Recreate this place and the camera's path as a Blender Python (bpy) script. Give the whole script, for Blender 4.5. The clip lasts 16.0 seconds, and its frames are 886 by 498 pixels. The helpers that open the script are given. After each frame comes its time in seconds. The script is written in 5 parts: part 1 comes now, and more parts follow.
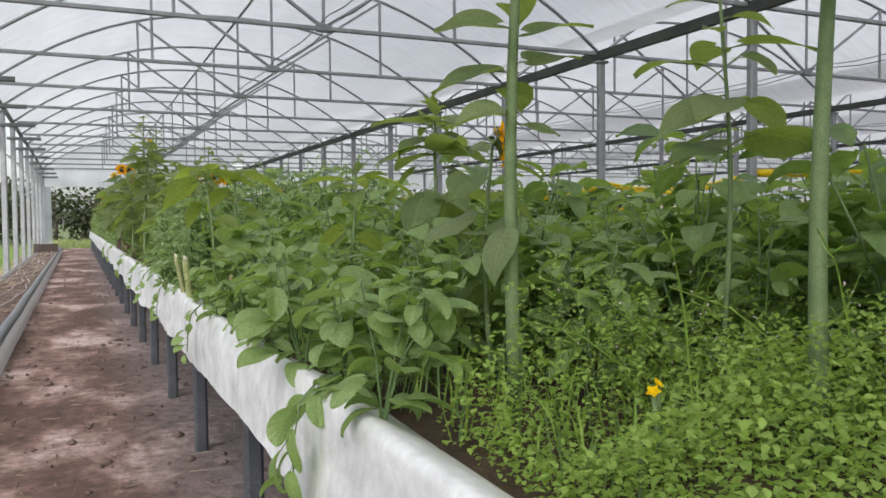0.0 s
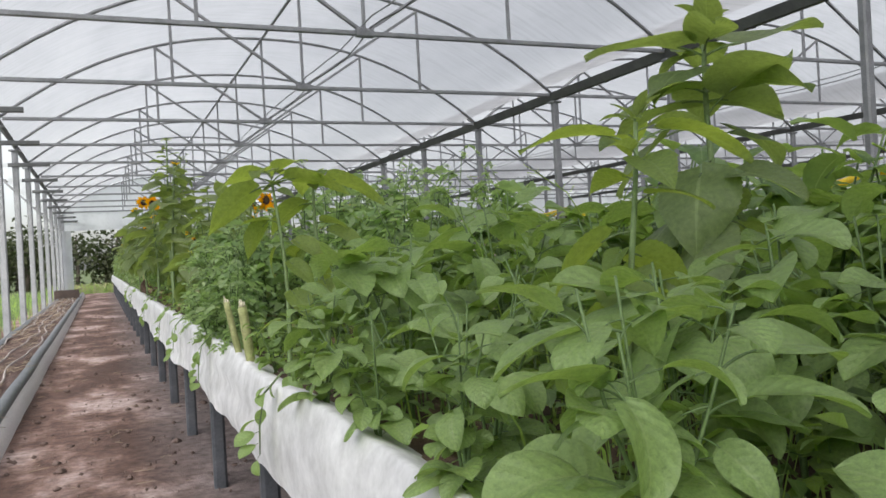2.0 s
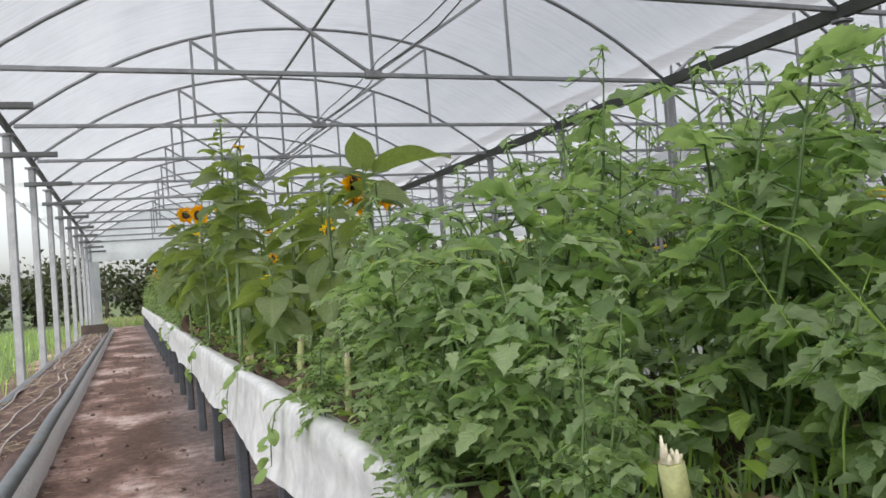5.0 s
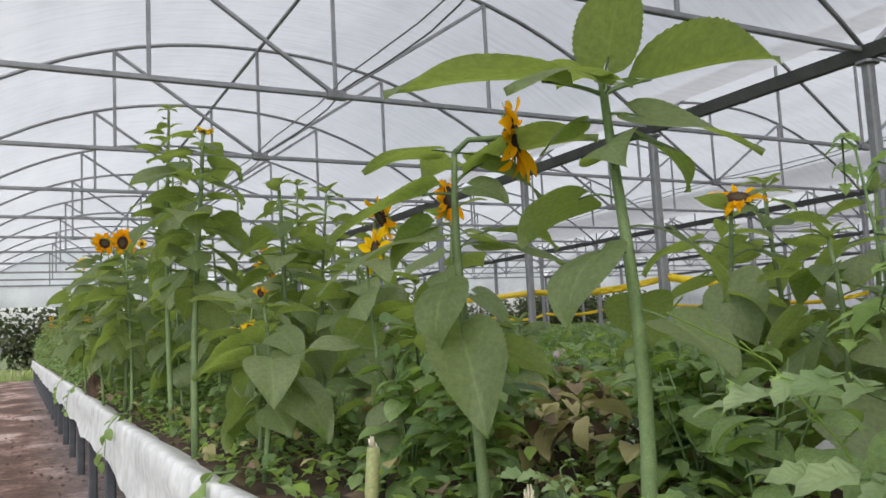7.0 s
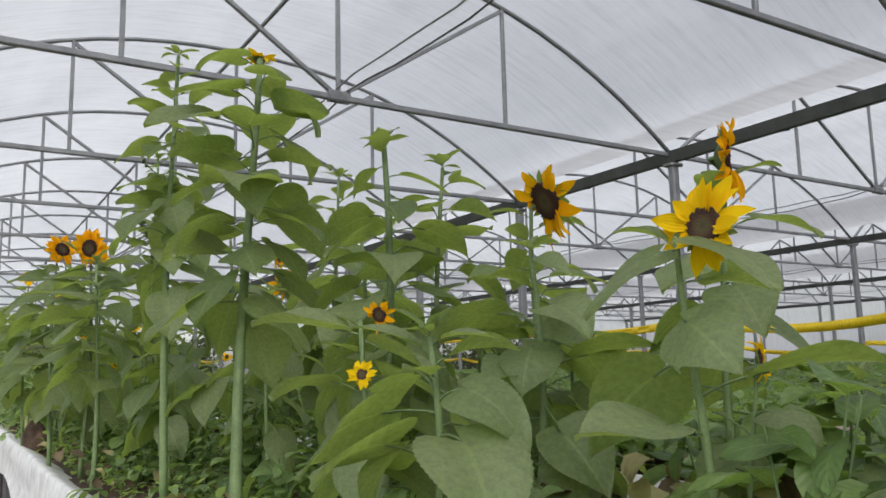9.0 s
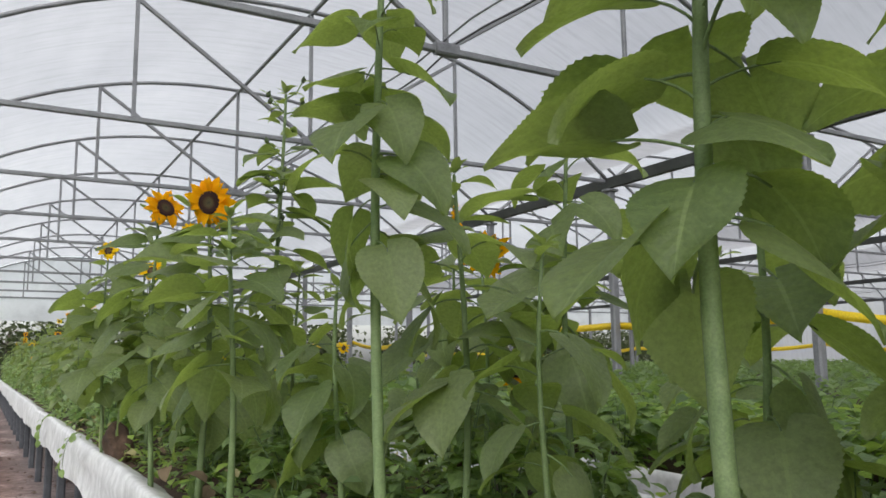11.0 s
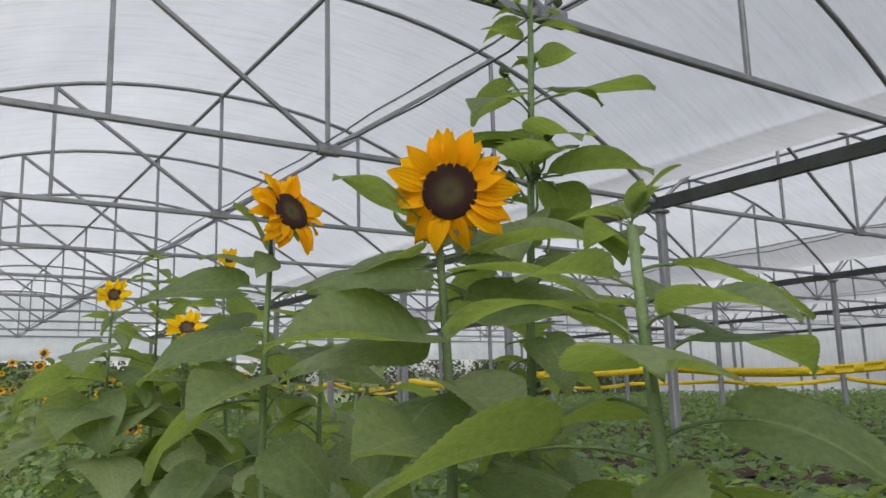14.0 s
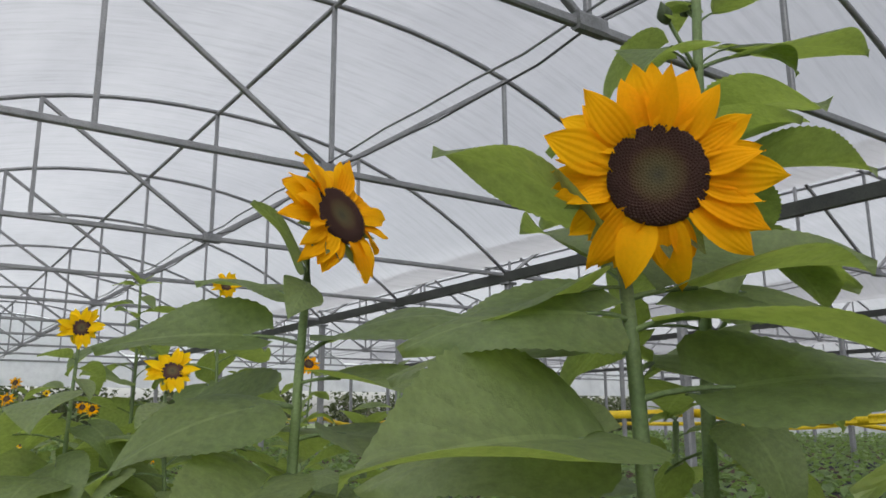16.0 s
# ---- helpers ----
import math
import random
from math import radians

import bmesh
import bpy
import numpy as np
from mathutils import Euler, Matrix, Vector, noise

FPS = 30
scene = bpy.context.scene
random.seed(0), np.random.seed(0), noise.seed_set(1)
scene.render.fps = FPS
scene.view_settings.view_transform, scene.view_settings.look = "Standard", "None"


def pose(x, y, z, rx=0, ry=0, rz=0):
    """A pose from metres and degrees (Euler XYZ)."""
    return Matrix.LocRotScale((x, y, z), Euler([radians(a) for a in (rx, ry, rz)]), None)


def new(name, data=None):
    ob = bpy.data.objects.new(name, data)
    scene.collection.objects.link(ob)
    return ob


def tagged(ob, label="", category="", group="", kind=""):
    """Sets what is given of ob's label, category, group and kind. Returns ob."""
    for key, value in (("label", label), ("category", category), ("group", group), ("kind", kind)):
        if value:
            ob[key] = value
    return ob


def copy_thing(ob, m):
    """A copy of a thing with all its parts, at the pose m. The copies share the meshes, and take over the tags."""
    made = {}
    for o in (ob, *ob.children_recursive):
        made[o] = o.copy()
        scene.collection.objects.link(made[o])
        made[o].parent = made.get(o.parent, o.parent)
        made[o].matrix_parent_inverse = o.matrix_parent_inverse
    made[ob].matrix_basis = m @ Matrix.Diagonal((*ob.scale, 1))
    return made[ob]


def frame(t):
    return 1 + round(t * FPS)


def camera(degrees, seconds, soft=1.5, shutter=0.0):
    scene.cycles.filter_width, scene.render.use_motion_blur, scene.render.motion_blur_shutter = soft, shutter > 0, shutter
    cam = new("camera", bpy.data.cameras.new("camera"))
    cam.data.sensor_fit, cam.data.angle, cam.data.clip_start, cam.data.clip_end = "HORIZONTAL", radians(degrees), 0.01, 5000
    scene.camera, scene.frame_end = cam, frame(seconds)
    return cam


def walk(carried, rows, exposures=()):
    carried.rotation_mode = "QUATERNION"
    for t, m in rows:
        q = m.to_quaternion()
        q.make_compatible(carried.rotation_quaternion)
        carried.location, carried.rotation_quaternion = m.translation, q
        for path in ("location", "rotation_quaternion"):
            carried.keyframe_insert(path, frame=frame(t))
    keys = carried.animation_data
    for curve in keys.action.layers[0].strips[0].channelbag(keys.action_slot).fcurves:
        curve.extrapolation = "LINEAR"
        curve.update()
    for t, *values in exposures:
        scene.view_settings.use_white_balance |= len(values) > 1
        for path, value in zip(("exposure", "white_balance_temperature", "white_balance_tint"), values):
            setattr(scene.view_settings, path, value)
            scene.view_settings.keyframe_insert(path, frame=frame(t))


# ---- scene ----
cam = camera(58.15, 16.0, soft=1.6)
# seconds, place, pitch, roll, yaw
PATH = [
    (0, -0.526, 1.047, 1.249, -2.14, 0.59, -24.62),
    (0.3, -0.496, 1.255, 1.254, -0.23, 0.96, -27.34),
    (0.5, -0.496, 1.357, 1.236, 0.38, 1.17, -27.42),
    (0.7, -0.493, 1.466, 1.219, 0.71, 1.28, -26.57),
    (1, -0.454, 1.724, 1.217, 0.84, 1.61, -24.87),
    (1.5, -0.441, 2.168, 1.200, 0.48, 2.24, -23.40),
    (2, -0.475, 2.544, 1.214, -0.01, 3.16, -23.29),
    (2.5, -0.434, 2.949, 1.228, -0.22, 3.56, -22.85),
    (3, -0.502, 3.461, 1.210, -0.16, 3.99, -22.51),
    (3.5, -0.507, 3.915, 1.198, 0.30, 4.11, -21.82),
    (4, -0.467, 4.330, 1.214, 0.81, 4.35, -21.16),
    (4.5, -0.476, 4.751, 1.237, 1.22, 4.61, -21.06),
    (7, -0.491, 6.834, 1.249, 5.75, 2.91, -27.90),
    (7.5, -0.473, 7.269, 1.300, 7.10, 2.78, -30.02),
    (8, -0.445, 7.653, 1.299, 8.96, 1.50, -32.08),
    (10.5, -0.575, 9.082, 1.309, 7.57, 0.99, -31.10),
    (11, -0.589, 9.483, 1.329, 7.97, 0.67, -29.86),
    (11.5, -0.558, 9.880, 1.397, 8.27, 0.61, -29.06),
    (12, -0.563, 10.341, 1.467, 8.76, 0.01, -28.65),
    (12.5, -0.616, 10.617, 1.526, 8.82, 0.05, -29.07),
    (13, -0.585, 10.898, 1.540, 9.05, 0.35, -30.12),
    (13.5, -0.558, 11.153, 1.560, 9.29, 0.67, -31.82),
    (14, -0.558, 11.487, 1.628, 9.94, 1.56, -33.56),
    (14.5, -0.461, 11.756, 1.662, 10.79, 2.11, -34.81),
    (15, -0.375, 11.938, 1.719, 11.52, 1.78, -35.35),
    (15.5, -0.395, 12.018, 1.725, 12.22, 0.87, -34.98),
    (16, -0.406, 12.041, 1.723, 12.16, 0.36, -34.59),
]
walk(cam, [(t, pose(x, y, z, 90 + p, r, w)) for t, x, y, z, p, r, w in PATH], exposures=((0, 0.23), (4.5, 0.23), (7, 0.24), (11, 0.26), (13, 0.2), (16, 0.14)))

# ---- world and light: bright overcast sky over a white film roof ----
world = bpy.data.worlds.new("overcast")
scene.world = world
world.use_nodes = True
wn = world.node_tree.nodes
sky = wn.new("ShaderNodeTexSky")
sky.sky_type = "NISHITA"
sky.sun_disc = False
sky.sun_elevation, sky.sun_rotation = radians(46), radians(207)
sky.air_density, sky.dust_density, sky.ozone_density = 1.0, 3.0, 1.0
wn["Background"].inputs["Strength"].default_value = 0.13
cloud = wn.new("ShaderNodeHueSaturation")
cloud.inputs["Saturation"].default_value, cloud.inputs["Value"].default_value = 0.3, 1.75
world.node_tree.links.new(sky.outputs[0], cloud.inputs["Color"])
world.node_tree.links.new(cloud.outputs[0], wn["Background"].inputs["Color"])
sun = new("sun", bpy.data.lights.new("sun", "SUN"))
sun.data.energy, sun.data.angle, sun.data.color = 5.0, radians(60), (1.0, 0.97, 0.92)
sun.matrix_world = pose(0, 0, 30, 44, 0, -27)

# ---- plan, metres ----
BAY, Y0, K0, K1 = 3.183, 11.775, -6, 10
XL, XG, XC = -2.00, 7.225, 2.615
SPAN = XG - XL
ZG, ZTIE, ZTOP = 3.87, 3.882, 5.50
YA, YB = Y0 + K0 * BAY, Y0 + K1 * BAY
RIM = 0.84
SPANS = 4


# ---- materials ----
def mat(name, build):
    m = bpy.data.materials.new(name)
    m.use_nodes = True
    n, l = m.node_tree.nodes, m.node_tree.links
    build(n, l, n["Principled BSDF"], n["Material Output"])
    return m


def ramp(n, stops):
    r = n.new("ShaderNodeValToRGB")
    el = r.color_ramp.elements
    while len(el) < len(stops):
        el.new(0.5)
    for e, (p, c) in zip(el, stops):
        e.position, e.color = p, (*c, 1)
    return r


def noise_tex(n, l, scale, detail=4, rough=0.6, coord="Object", stretch=None):
    tc = n.new("ShaderNodeTexCoord")
    t = n.new("ShaderNodeTexNoise")
    t.inputs["Scale"].default_value, t.inputs["Detail"].default_value, t.inputs["Roughness"].default_value = scale, detail, rough
    if stretch:
        mp = n.new("ShaderNodeMapping")
        mp.inputs["Scale"].default_value = stretch
        l.new(tc.outputs[coord], mp.inputs["Vector"])
        l.new(mp.outputs[0], t.inputs["Vector"])
    else:
        l.new(tc.outputs[coord], t.inputs["Vector"])
    return t


def bump(n, l, src, p, strength, dist):
    b = n.new("ShaderNodeBump")
    b.inputs["Strength"].default_value, b.inputs["Distance"].default_value = strength, dist
    l.new(src, b.inputs["Height"])
    l.new(b.outputs[0], p.inputs["Normal"])


def mixcol(n, l, fac, a, b, mode="MIX"):
    m = n.new("ShaderNodeMix")
    m.data_type, m.blend_type = "RGBA", mode
    if isinstance(fac, float):
        m.inputs[0].default_value = fac
    else:
        l.new(fac, m.inputs[0])
    for sock, v in ((m.inputs[6], a), (m.inputs[7], b)):
        if isinstance(v, tuple):
            sock.default_value = (*v, 1)
        else:
            l.new(v, sock)
    return m.outputs[2]


def mathn(n, l, op, a, b=None, clamp=False):
    m = n.new("ShaderNodeMath")
    m.operation, m.use_clamp = op, clamp
    for i, v in enumerate((a, b)):
        if v is None:
            continue
        if isinstance(v, (int, float)):
            m.inputs[i].default_value = v
        else:
            l.new(v, m.inputs[i])
    return m.outputs[0]


def two_tone(name, stops, scale, rough, metal=0.0, b_scale=60, b_str=0.3, b_dist=0.004, stretch=None, vary=0.0):
    """A rough surface with large stains and a fine grain."""
    def build(n, l, p, o):
        a = noise_tex(n, l, scale, 5, 0.65, stretch=stretch)
        r = ramp(n, stops)
        l.new(a.outputs[0], r.inputs[0])
        f = noise_tex(n, l, b_scale, 4, 0.7)
        g = ramp(n, [(0.3, (0.72, 0.72, 0.72)), (0.7, (1.15, 1.15, 1.15))])
        l.new(f.outputs[0], g.inputs[0])
        c = mixcol(n, l, 1.0, r.outputs[0], g.outputs[0], "MULTIPLY")
        if vary:
            oi = n.new("ShaderNodeObjectInfo")
            h = n.new("ShaderNodeHueSaturation")
            l.new(mathn(n, l, "ADD", mathn(n, l, "MULTIPLY", oi.outputs["Random"], vary), 1 - vary / 2), h.inputs["Value"])
            l.new(c, h.inputs["Color"])
            c = h.outputs[0]
        l.new(c, p.inputs["Base Color"])
        p.inputs["Roughness"].default_value, p.inputs["Metallic"].default_value = rough, metal
        bump(n, l, f.outputs[0], p, b_str, b_dist)
    return mat(name, build)


def foliage(name, dark, light, through_col, rough=0.5, island=False, veins=True, vein_n=6.5, thin=0.46, mottle=1.0, gloss=0.45):
    """A leaf: mottled green, paler veins, light that shines through."""
    def build(n, l, p, o):
        if island:
            rnd = n.new("ShaderNodeNewGeometry").outputs["Random Per Island"]
        else:
            rnd = n.new("ShaderNodeObjectInfo").outputs["Random"]
        base = mixcol(n, l, rnd, dark, light)
        nt = noise_tex(n, l, 16, 5, 0.7)
        g = ramp(n, [(0.3, (1 - 0.22 * mottle, 1 - 0.22 * mottle, 1 - 0.26 * mottle)), (0.72, (1 + 0.2 * mottle, 1 + 0.16 * mottle, 1 + 0.1 * mottle))])
        l.new(nt.outputs[0], g.inputs[0])
        base = mixcol(n, l, 1.0, base, g.outputs[0], "MULTIPLY")
        if veins:
            uv = n.new("ShaderNodeUVMap")
            sx = n.new("ShaderNodeSeparateXYZ")
            l.new(uv.outputs[0], sx.inputs[0])
            au = mathn(n, l, "ABSOLUTE", mathn(n, l, "SUBTRACT", sx.outputs[0], 0.5))
            mid = mathn(n, l, "LESS_THAN", au, 0.022)
            along = mathn(n, l, "SUBTRACT", sx.outputs[1], mathn(n, l, "MULTIPLY", au, 0.55))
            along = mathn(n, l, "ADD", along, mathn(n, l, "MULTIPLY", nt.outputs[0], 0.14))
            fr = mathn(n, l, "FRACT", mathn(n, l, "MULTIPLY", along, vein_n))
            side = mathn(n, l, "LESS_THAN", fr, 0.055)
            v = mathn(n, l, "MAXIMUM", mathn(n, l, "MULTIPLY", mid, 0.7), mathn(n, l, "MULTIPLY", side, 0.34))
            base = mixcol(n, l, v, base, (0.30, 0.38, 0.17))
            swell = mathn(n, l, "ABSOLUTE", mathn(n, l, "SUBTRACT", fr, 0.5))
            bump(n, l, mathn(n, l, "ADD", swell, mathn(n, l, "MULTIPLY", nt.outputs[0], 0.6)), p, 0.36, 0.007)
        else:
            uv = n.new("ShaderNodeUVMap")
            sx = n.new("ShaderNodeSeparateXYZ")
            l.new(uv.outputs[0], sx.inputs[0])
            bump(n, l, mathn(n, l, "SINE", mathn(n, l, "MULTIPLY", sx.outputs[0], 34.0)), p, 0.25, 0.002)
        l.new(base, p.inputs["Base Color"])
        p.inputs["Roughness"].default_value = rough
        p.inputs["Specular IOR Level"].default_value = gloss
        tr = n.new("ShaderNodeBsdfTranslucent")
        tcol = mixcol(n, l, 1.0, through_col, g.outputs[0], "MULTIPLY")
        l.new(tcol, tr.inputs["Color"])
        mx = n.new("ShaderNodeMixShader")
        mx.inputs[0].default_value = thin
        l.new(p.outputs[0], mx.inputs[1])
        l.new(tr.outputs[0], mx.inputs[2])
        l.new(mx.outputs[0], o.inputs["Surface"])
    return mat(name, build)


def film_build(clear, through_amount, white=1.0):
    def build(n, l, p, o):
        a = noise_tex(n, l, 0.35, 5, 0.6, stretch=(1, 0.25, 1))
        r = ramp(n, [(0.32, (0.280 * white, 0.287 * white, 0.307 * white)), (0.5, (0.334 * white, 0.342 * white, 0.362 * white)), (0.68, (0.388 * white, 0.397 * white, 0.416 * white))])
        l.new(a.outputs[0], r.inputs[0])
        f = noise_tex(n, l, 3.2, 6, 0.75, stretch=(0.35, 4, 0.35))
        fr = ramp(n, [(0.36, (0.72, 0.72, 0.73)), (0.5, (1, 1, 1)), (0.64, (1.12, 1.12, 1.12))])
        l.new(f.outputs[0], fr.inputs[0])
        c = mixcol(n, l, 0.42, r.outputs[0], fr.outputs[0], "MULTIPLY")
        l.new(c, p.inputs["Base Color"])
        p.inputs["Roughness"].default_value = 0.45
        bump(n, l, f.outputs[0], p, 0.12, 0.02)
        tr = n.new("ShaderNodeBsdfTranslucent")
        l.new(c, tr.inputs["Color"])
        m1 = n.new("ShaderNodeMixShader")
        m1.inputs[0].default_value = through_amount
        l.new(p.outputs[0], m1.inputs[1])
        l.new(tr.outputs[0], m1.inputs[2])
        tp = n.new("ShaderNodeBsdfTransparent")
        m2 = n.new("ShaderNodeMixShader")
        m2.inputs[0].default_value = clear
        l.new(m1.outputs[0], m2.inputs[1])
        l.new(tp.outputs[0], m2.inputs[2])
        l.new(m2.outputs[0], o.inputs["Surface"])
    return build


FILM = mat("white greenhouse film", film_build(0.20, 0.80, 0.82))
WALLFILM = mat("white wall film", film_build(0.3, 0.9, 2.1))
GABLEFILM = mat("clear-white gable film", film_build(0.15, 0.5, 2.5))
STEEL = two_tone("galvanised steel", [(0.3, (0.19, 0.196, 0.212)), (0.7, (0.31, 0.318, 0.338))], 3, 0.5, 0.35, 90, 0.1, 0.001)
GUTTER = two_tone("dull grey gutter steel", [(0.3, (0.10, 0.105, 0.11)), (0.7, (0.17, 0.175, 0.18))], 2, 0.6, 0.3, 70, 0.1, 0.001)
LEGM = two_tone("dark grey painted steel leg", [(0.3, (0.045, 0.05, 0.06)), (0.7, (0.09, 0.095, 0.11))], 6, 0.55, 0.2, 70, 0.2, 0.001, vary=0.3)
LINER = two_tone("white woven liner", [(0.25, (0.52, 0.52, 0.54)), (0.6, (0.68, 0.68, 0.695))], 2.2, 0.75, 0, 9, 0.12, 0.006)
SOIL = two_tone("dark potting soil", [(0.3, (0.035, 0.022, 0.015)), (0.55, (0.09, 0.055, 0.038)), (0.8, (0.19, 0.12, 0.085))], 5, 0.95, 0, 45, 0.9, 0.02)
TRSOIL = two_tone("reddish brown soil", [(0.3, (0.055, 0.035, 0.03)), (0.6, (0.12, 0.075, 0.065)), (0.85, (0.24, 0.18, 0.165))], 4, 0.95, 0, 40, 0.9, 0.02)
CRUMB = two_tone("dry soil crumbs", [(0.3, (0.10, 0.066, 0.055)), (0.6, (0.17, 0.12, 0.105)), (0.85, (0.30, 0.24, 0.22))], 3, 0.95, 0, 40, 0.9, 0.02)
BOARD = two_tone("pale metal trough side", [(0.3, (0.70, 0.68, 0.69)), (0.7, (0.82, 0.80, 0.81))], 2, 0.55, 0.0, 60, 0.1, 0.001, stretch=(1, 0.2, 2))
LIP = two_tone("dark grey trough lip", [(0.3, (0.09, 0.10, 0.11)), (0.7, (0.17, 0.18, 0.19))], 3, 0.5, 0.2, 60, 0.15, 0.001)
ROPE = two_tone("pale drip hose", [(0.3, (0.26, 0.225, 0.215)), (0.7, (0.44, 0.39, 0.37))], 8, 0.8, 0, 80, 0.2, 0.001)
YELLOW = two_tone("yellow plastic tape", [(0.3, (0.72, 0.50, 0.01)), (0.7, (0.92, 0.68, 0.02))], 1.5, 0.4, 0, 50, 0.1, 0.001)
BARK = two_tone("dark bark", [(0.3, (0.03, 0.025, 0.02)), (0.7, (0.10, 0.08, 0.065))], 3, 0.95, 0, 30, 0.6, 0.02)
WOOD = two_tone("dark weathered wood", [(0.3, (0.025, 0.018, 0.015)), (0.7, (0.06, 0.042, 0.035))], 4, 0.9, 0, 60, 0.4, 0.004)
STRAW = two_tone("dry straw", [(0.3, (0.20, 0.15, 0.10)), (0.7, (0.38, 0.31, 0.23))], 8, 0.9)
DRY = foliage("withered brown leaf", (0.085, 0.06, 0.04), (0.21, 0.16, 0.105), (0.22, 0.16, 0.09), 0.85, True, False, thin=0.15)
PALEDRY = foliage("pale yellow withered leaf", (0.26, 0.25, 0.10), (0.50, 0.46, 0.26), (0.45, 0.42, 0.16), 0.8, True, False, thin=0.3)
GRASSG = two_tone("meadow ground", [(0.3, (0.035, 0.06, 0.018)), (0.7, (0.10, 0.13, 0.045))], 0.6, 0.95, 0, 8, 0.6, 0.05)
WIRE = two_tone("thin dark wire", [(0.3, (0.05, 0.05, 0.055)), (0.7, (0.1, 0.1, 0.11))], 5, 0.5)
BUDM = two_tone("dark closed bud", [(0.3, (0.04, 0.06, 0.028)), (0.7, (0.085, 0.12, 0.05))], 30, 0.8, 0, 200, 0.6, 0.003)


def floor_build(n, l, p, o):
    a = noise_tex(n, l, 1.1, 8, 0.66, stretch=(1.0, 0.6, 1))
    r = ramp(n, [(0.43, (0.070, 0.040, 0.031)), (0.5, (0.125, 0.078, 0.064)), (0.55, (0.22, 0.16, 0.145)), (0.62, (0.36, 0.30, 0.29))])
    l.new(a.outputs[0], r.inputs[0])
    b = noise_tex(n, l, 11, 8, 0.74)
    rb = ramp(n, [(0.34, (0.42, 0.37, 0.35)), (0.5, (1, 0.97, 0.96)), (0.66, (1.5, 1.48, 1.46))])
    l.new(b.outputs[0], rb.inputs[0])
    c = mixcol(n, l, 1.0, mixcol(n, l, 1.0, r.outputs[0], rb.outputs[0], "MULTIPLY"), (1.2, 1.15, 1.12), "MULTIPLY")
    tc = n.new("ShaderNodeTexCoord")
    sx = n.new("ShaderNodeSeparateXYZ")
    l.new(tc.outputs["Object"], sx.inputs[0])
    edge = n.new("ShaderNodeMapRange")
    edge.inputs[1].default_value, edge.inputs[2].default_value = -0.35, 0.1
    l.new(sx.outputs[0], edge.inputs[0])
    c = mixcol(n, l, mathn(n, l, "MULTIPLY", edge.outputs[0], 0.75), c, mixcol(n, l, 1.0, (0.20, 0.175, 0.175), rb.outputs[0], "MULTIPLY"))
    l.new(c, p.inputs["Base Color"])
    p.inputs["Roughness"].default_value = 0.85
    bump(n, l, b.outputs[0], p, 0.9, 0.035)


FLOORM = mat("trodden earth and dusty concrete", floor_build)

SUNLEAF = foliage("sunflower leaf", (0.125, 0.180, 0.082), (0.245, 0.305, 0.168), (0.34, 0.46, 0.085), 0.46, vein_n=7.0, thin=0.5)
# young plants' leaves: yellow-green backlight glow is put into the colours
YOUNGLEAF_BACKLIT = foliage("young sunflower leaf, backlit tint", (0.15, 0.225, 0.075), (0.24, 0.325, 0.12), (0.38, 0.50, 0.07), 0.5, vein_n=7.0, thin=0.6)
BEANLEAF = foliage("broad bean-like leaf", (0.088, 0.158, 0.068), (0.26, 0.375, 0.155), (0.35, 0.53, 0.095), 0.36, True, thin=0.42, mottle=1.3)
BRIGHT = foliage("fresh yellow-green leaf", (0.20, 0.33, 0.065), (0.34, 0.48, 0.12), (0.42, 0.60, 0.10), 0.5, True)
TOMLEAF = foliage("tomato leaf", (0.19, 0.285, 0.15), (0.42, 0.52, 0.33), (0.44, 0.64, 0.20), 0.5, True, thin=0.55)
CROPLEAF = foliage("low crop leaf", (0.095, 0.150, 0.075), (0.235, 0.345, 0.145), (0.26, 0.42, 0.10), 0.6, True)
TREELEAF = foliage("tree leaf", (0.022, 0.030, 0.014), (0.06, 0.068, 0.032), (0.06, 0.09, 0.03), 0.7, True, False)
STEMM = two_tone("hairy green stem", [(0.3, (0.10, 0.16, 0.06)), (0.7, (0.20, 0.27, 0.12))], 14, 0.65, 0, 260, 0.5, 0.001, vary=0.35)
BSTEM = two_tone("slender dark green stem", [(0.3, (0.07, 0.125, 0.04)), (0.7, (0.13, 0.20, 0.07))], 9, 0.6, 0, 200, 0.3, 0.001)
STUMPM = two_tone("pale cut stalk", [(0.3, (0.24, 0.27, 0.10)), (0.7, (0.40, 0.41, 0.20))], 12, 0.7, 0, 120, 0.4, 0.002)
CUTM = two_tone("white pith", [(0.3, (0.55, 0.5, 0.38)), (0.7, (0.75, 0.7, 0.55))], 30, 0.9)
PETAL = foliage("golden petal", (0.90, 0.40, 0.003), (0.95, 0.51, 0.005), (0.95, 0.50, 0.006), 0.8, False, False, thin=0.4, mottle=0.25, gloss=0.12)
PETALY = foliage("yellow petal", (0.90, 0.56, 0.006), (0.95, 0.70, 0.012), (0.94, 0.62, 0.008), 0.8, False, False, thin=0.4, mottle=0.3, gloss=0.12)

PALE = foliage("pale pink petal", (0.62, 0.46, 0.52), (0.75, 0.66, 0.68), (0.7, 0.55, 0.6), 0.7, False, False, mottle=0.3)


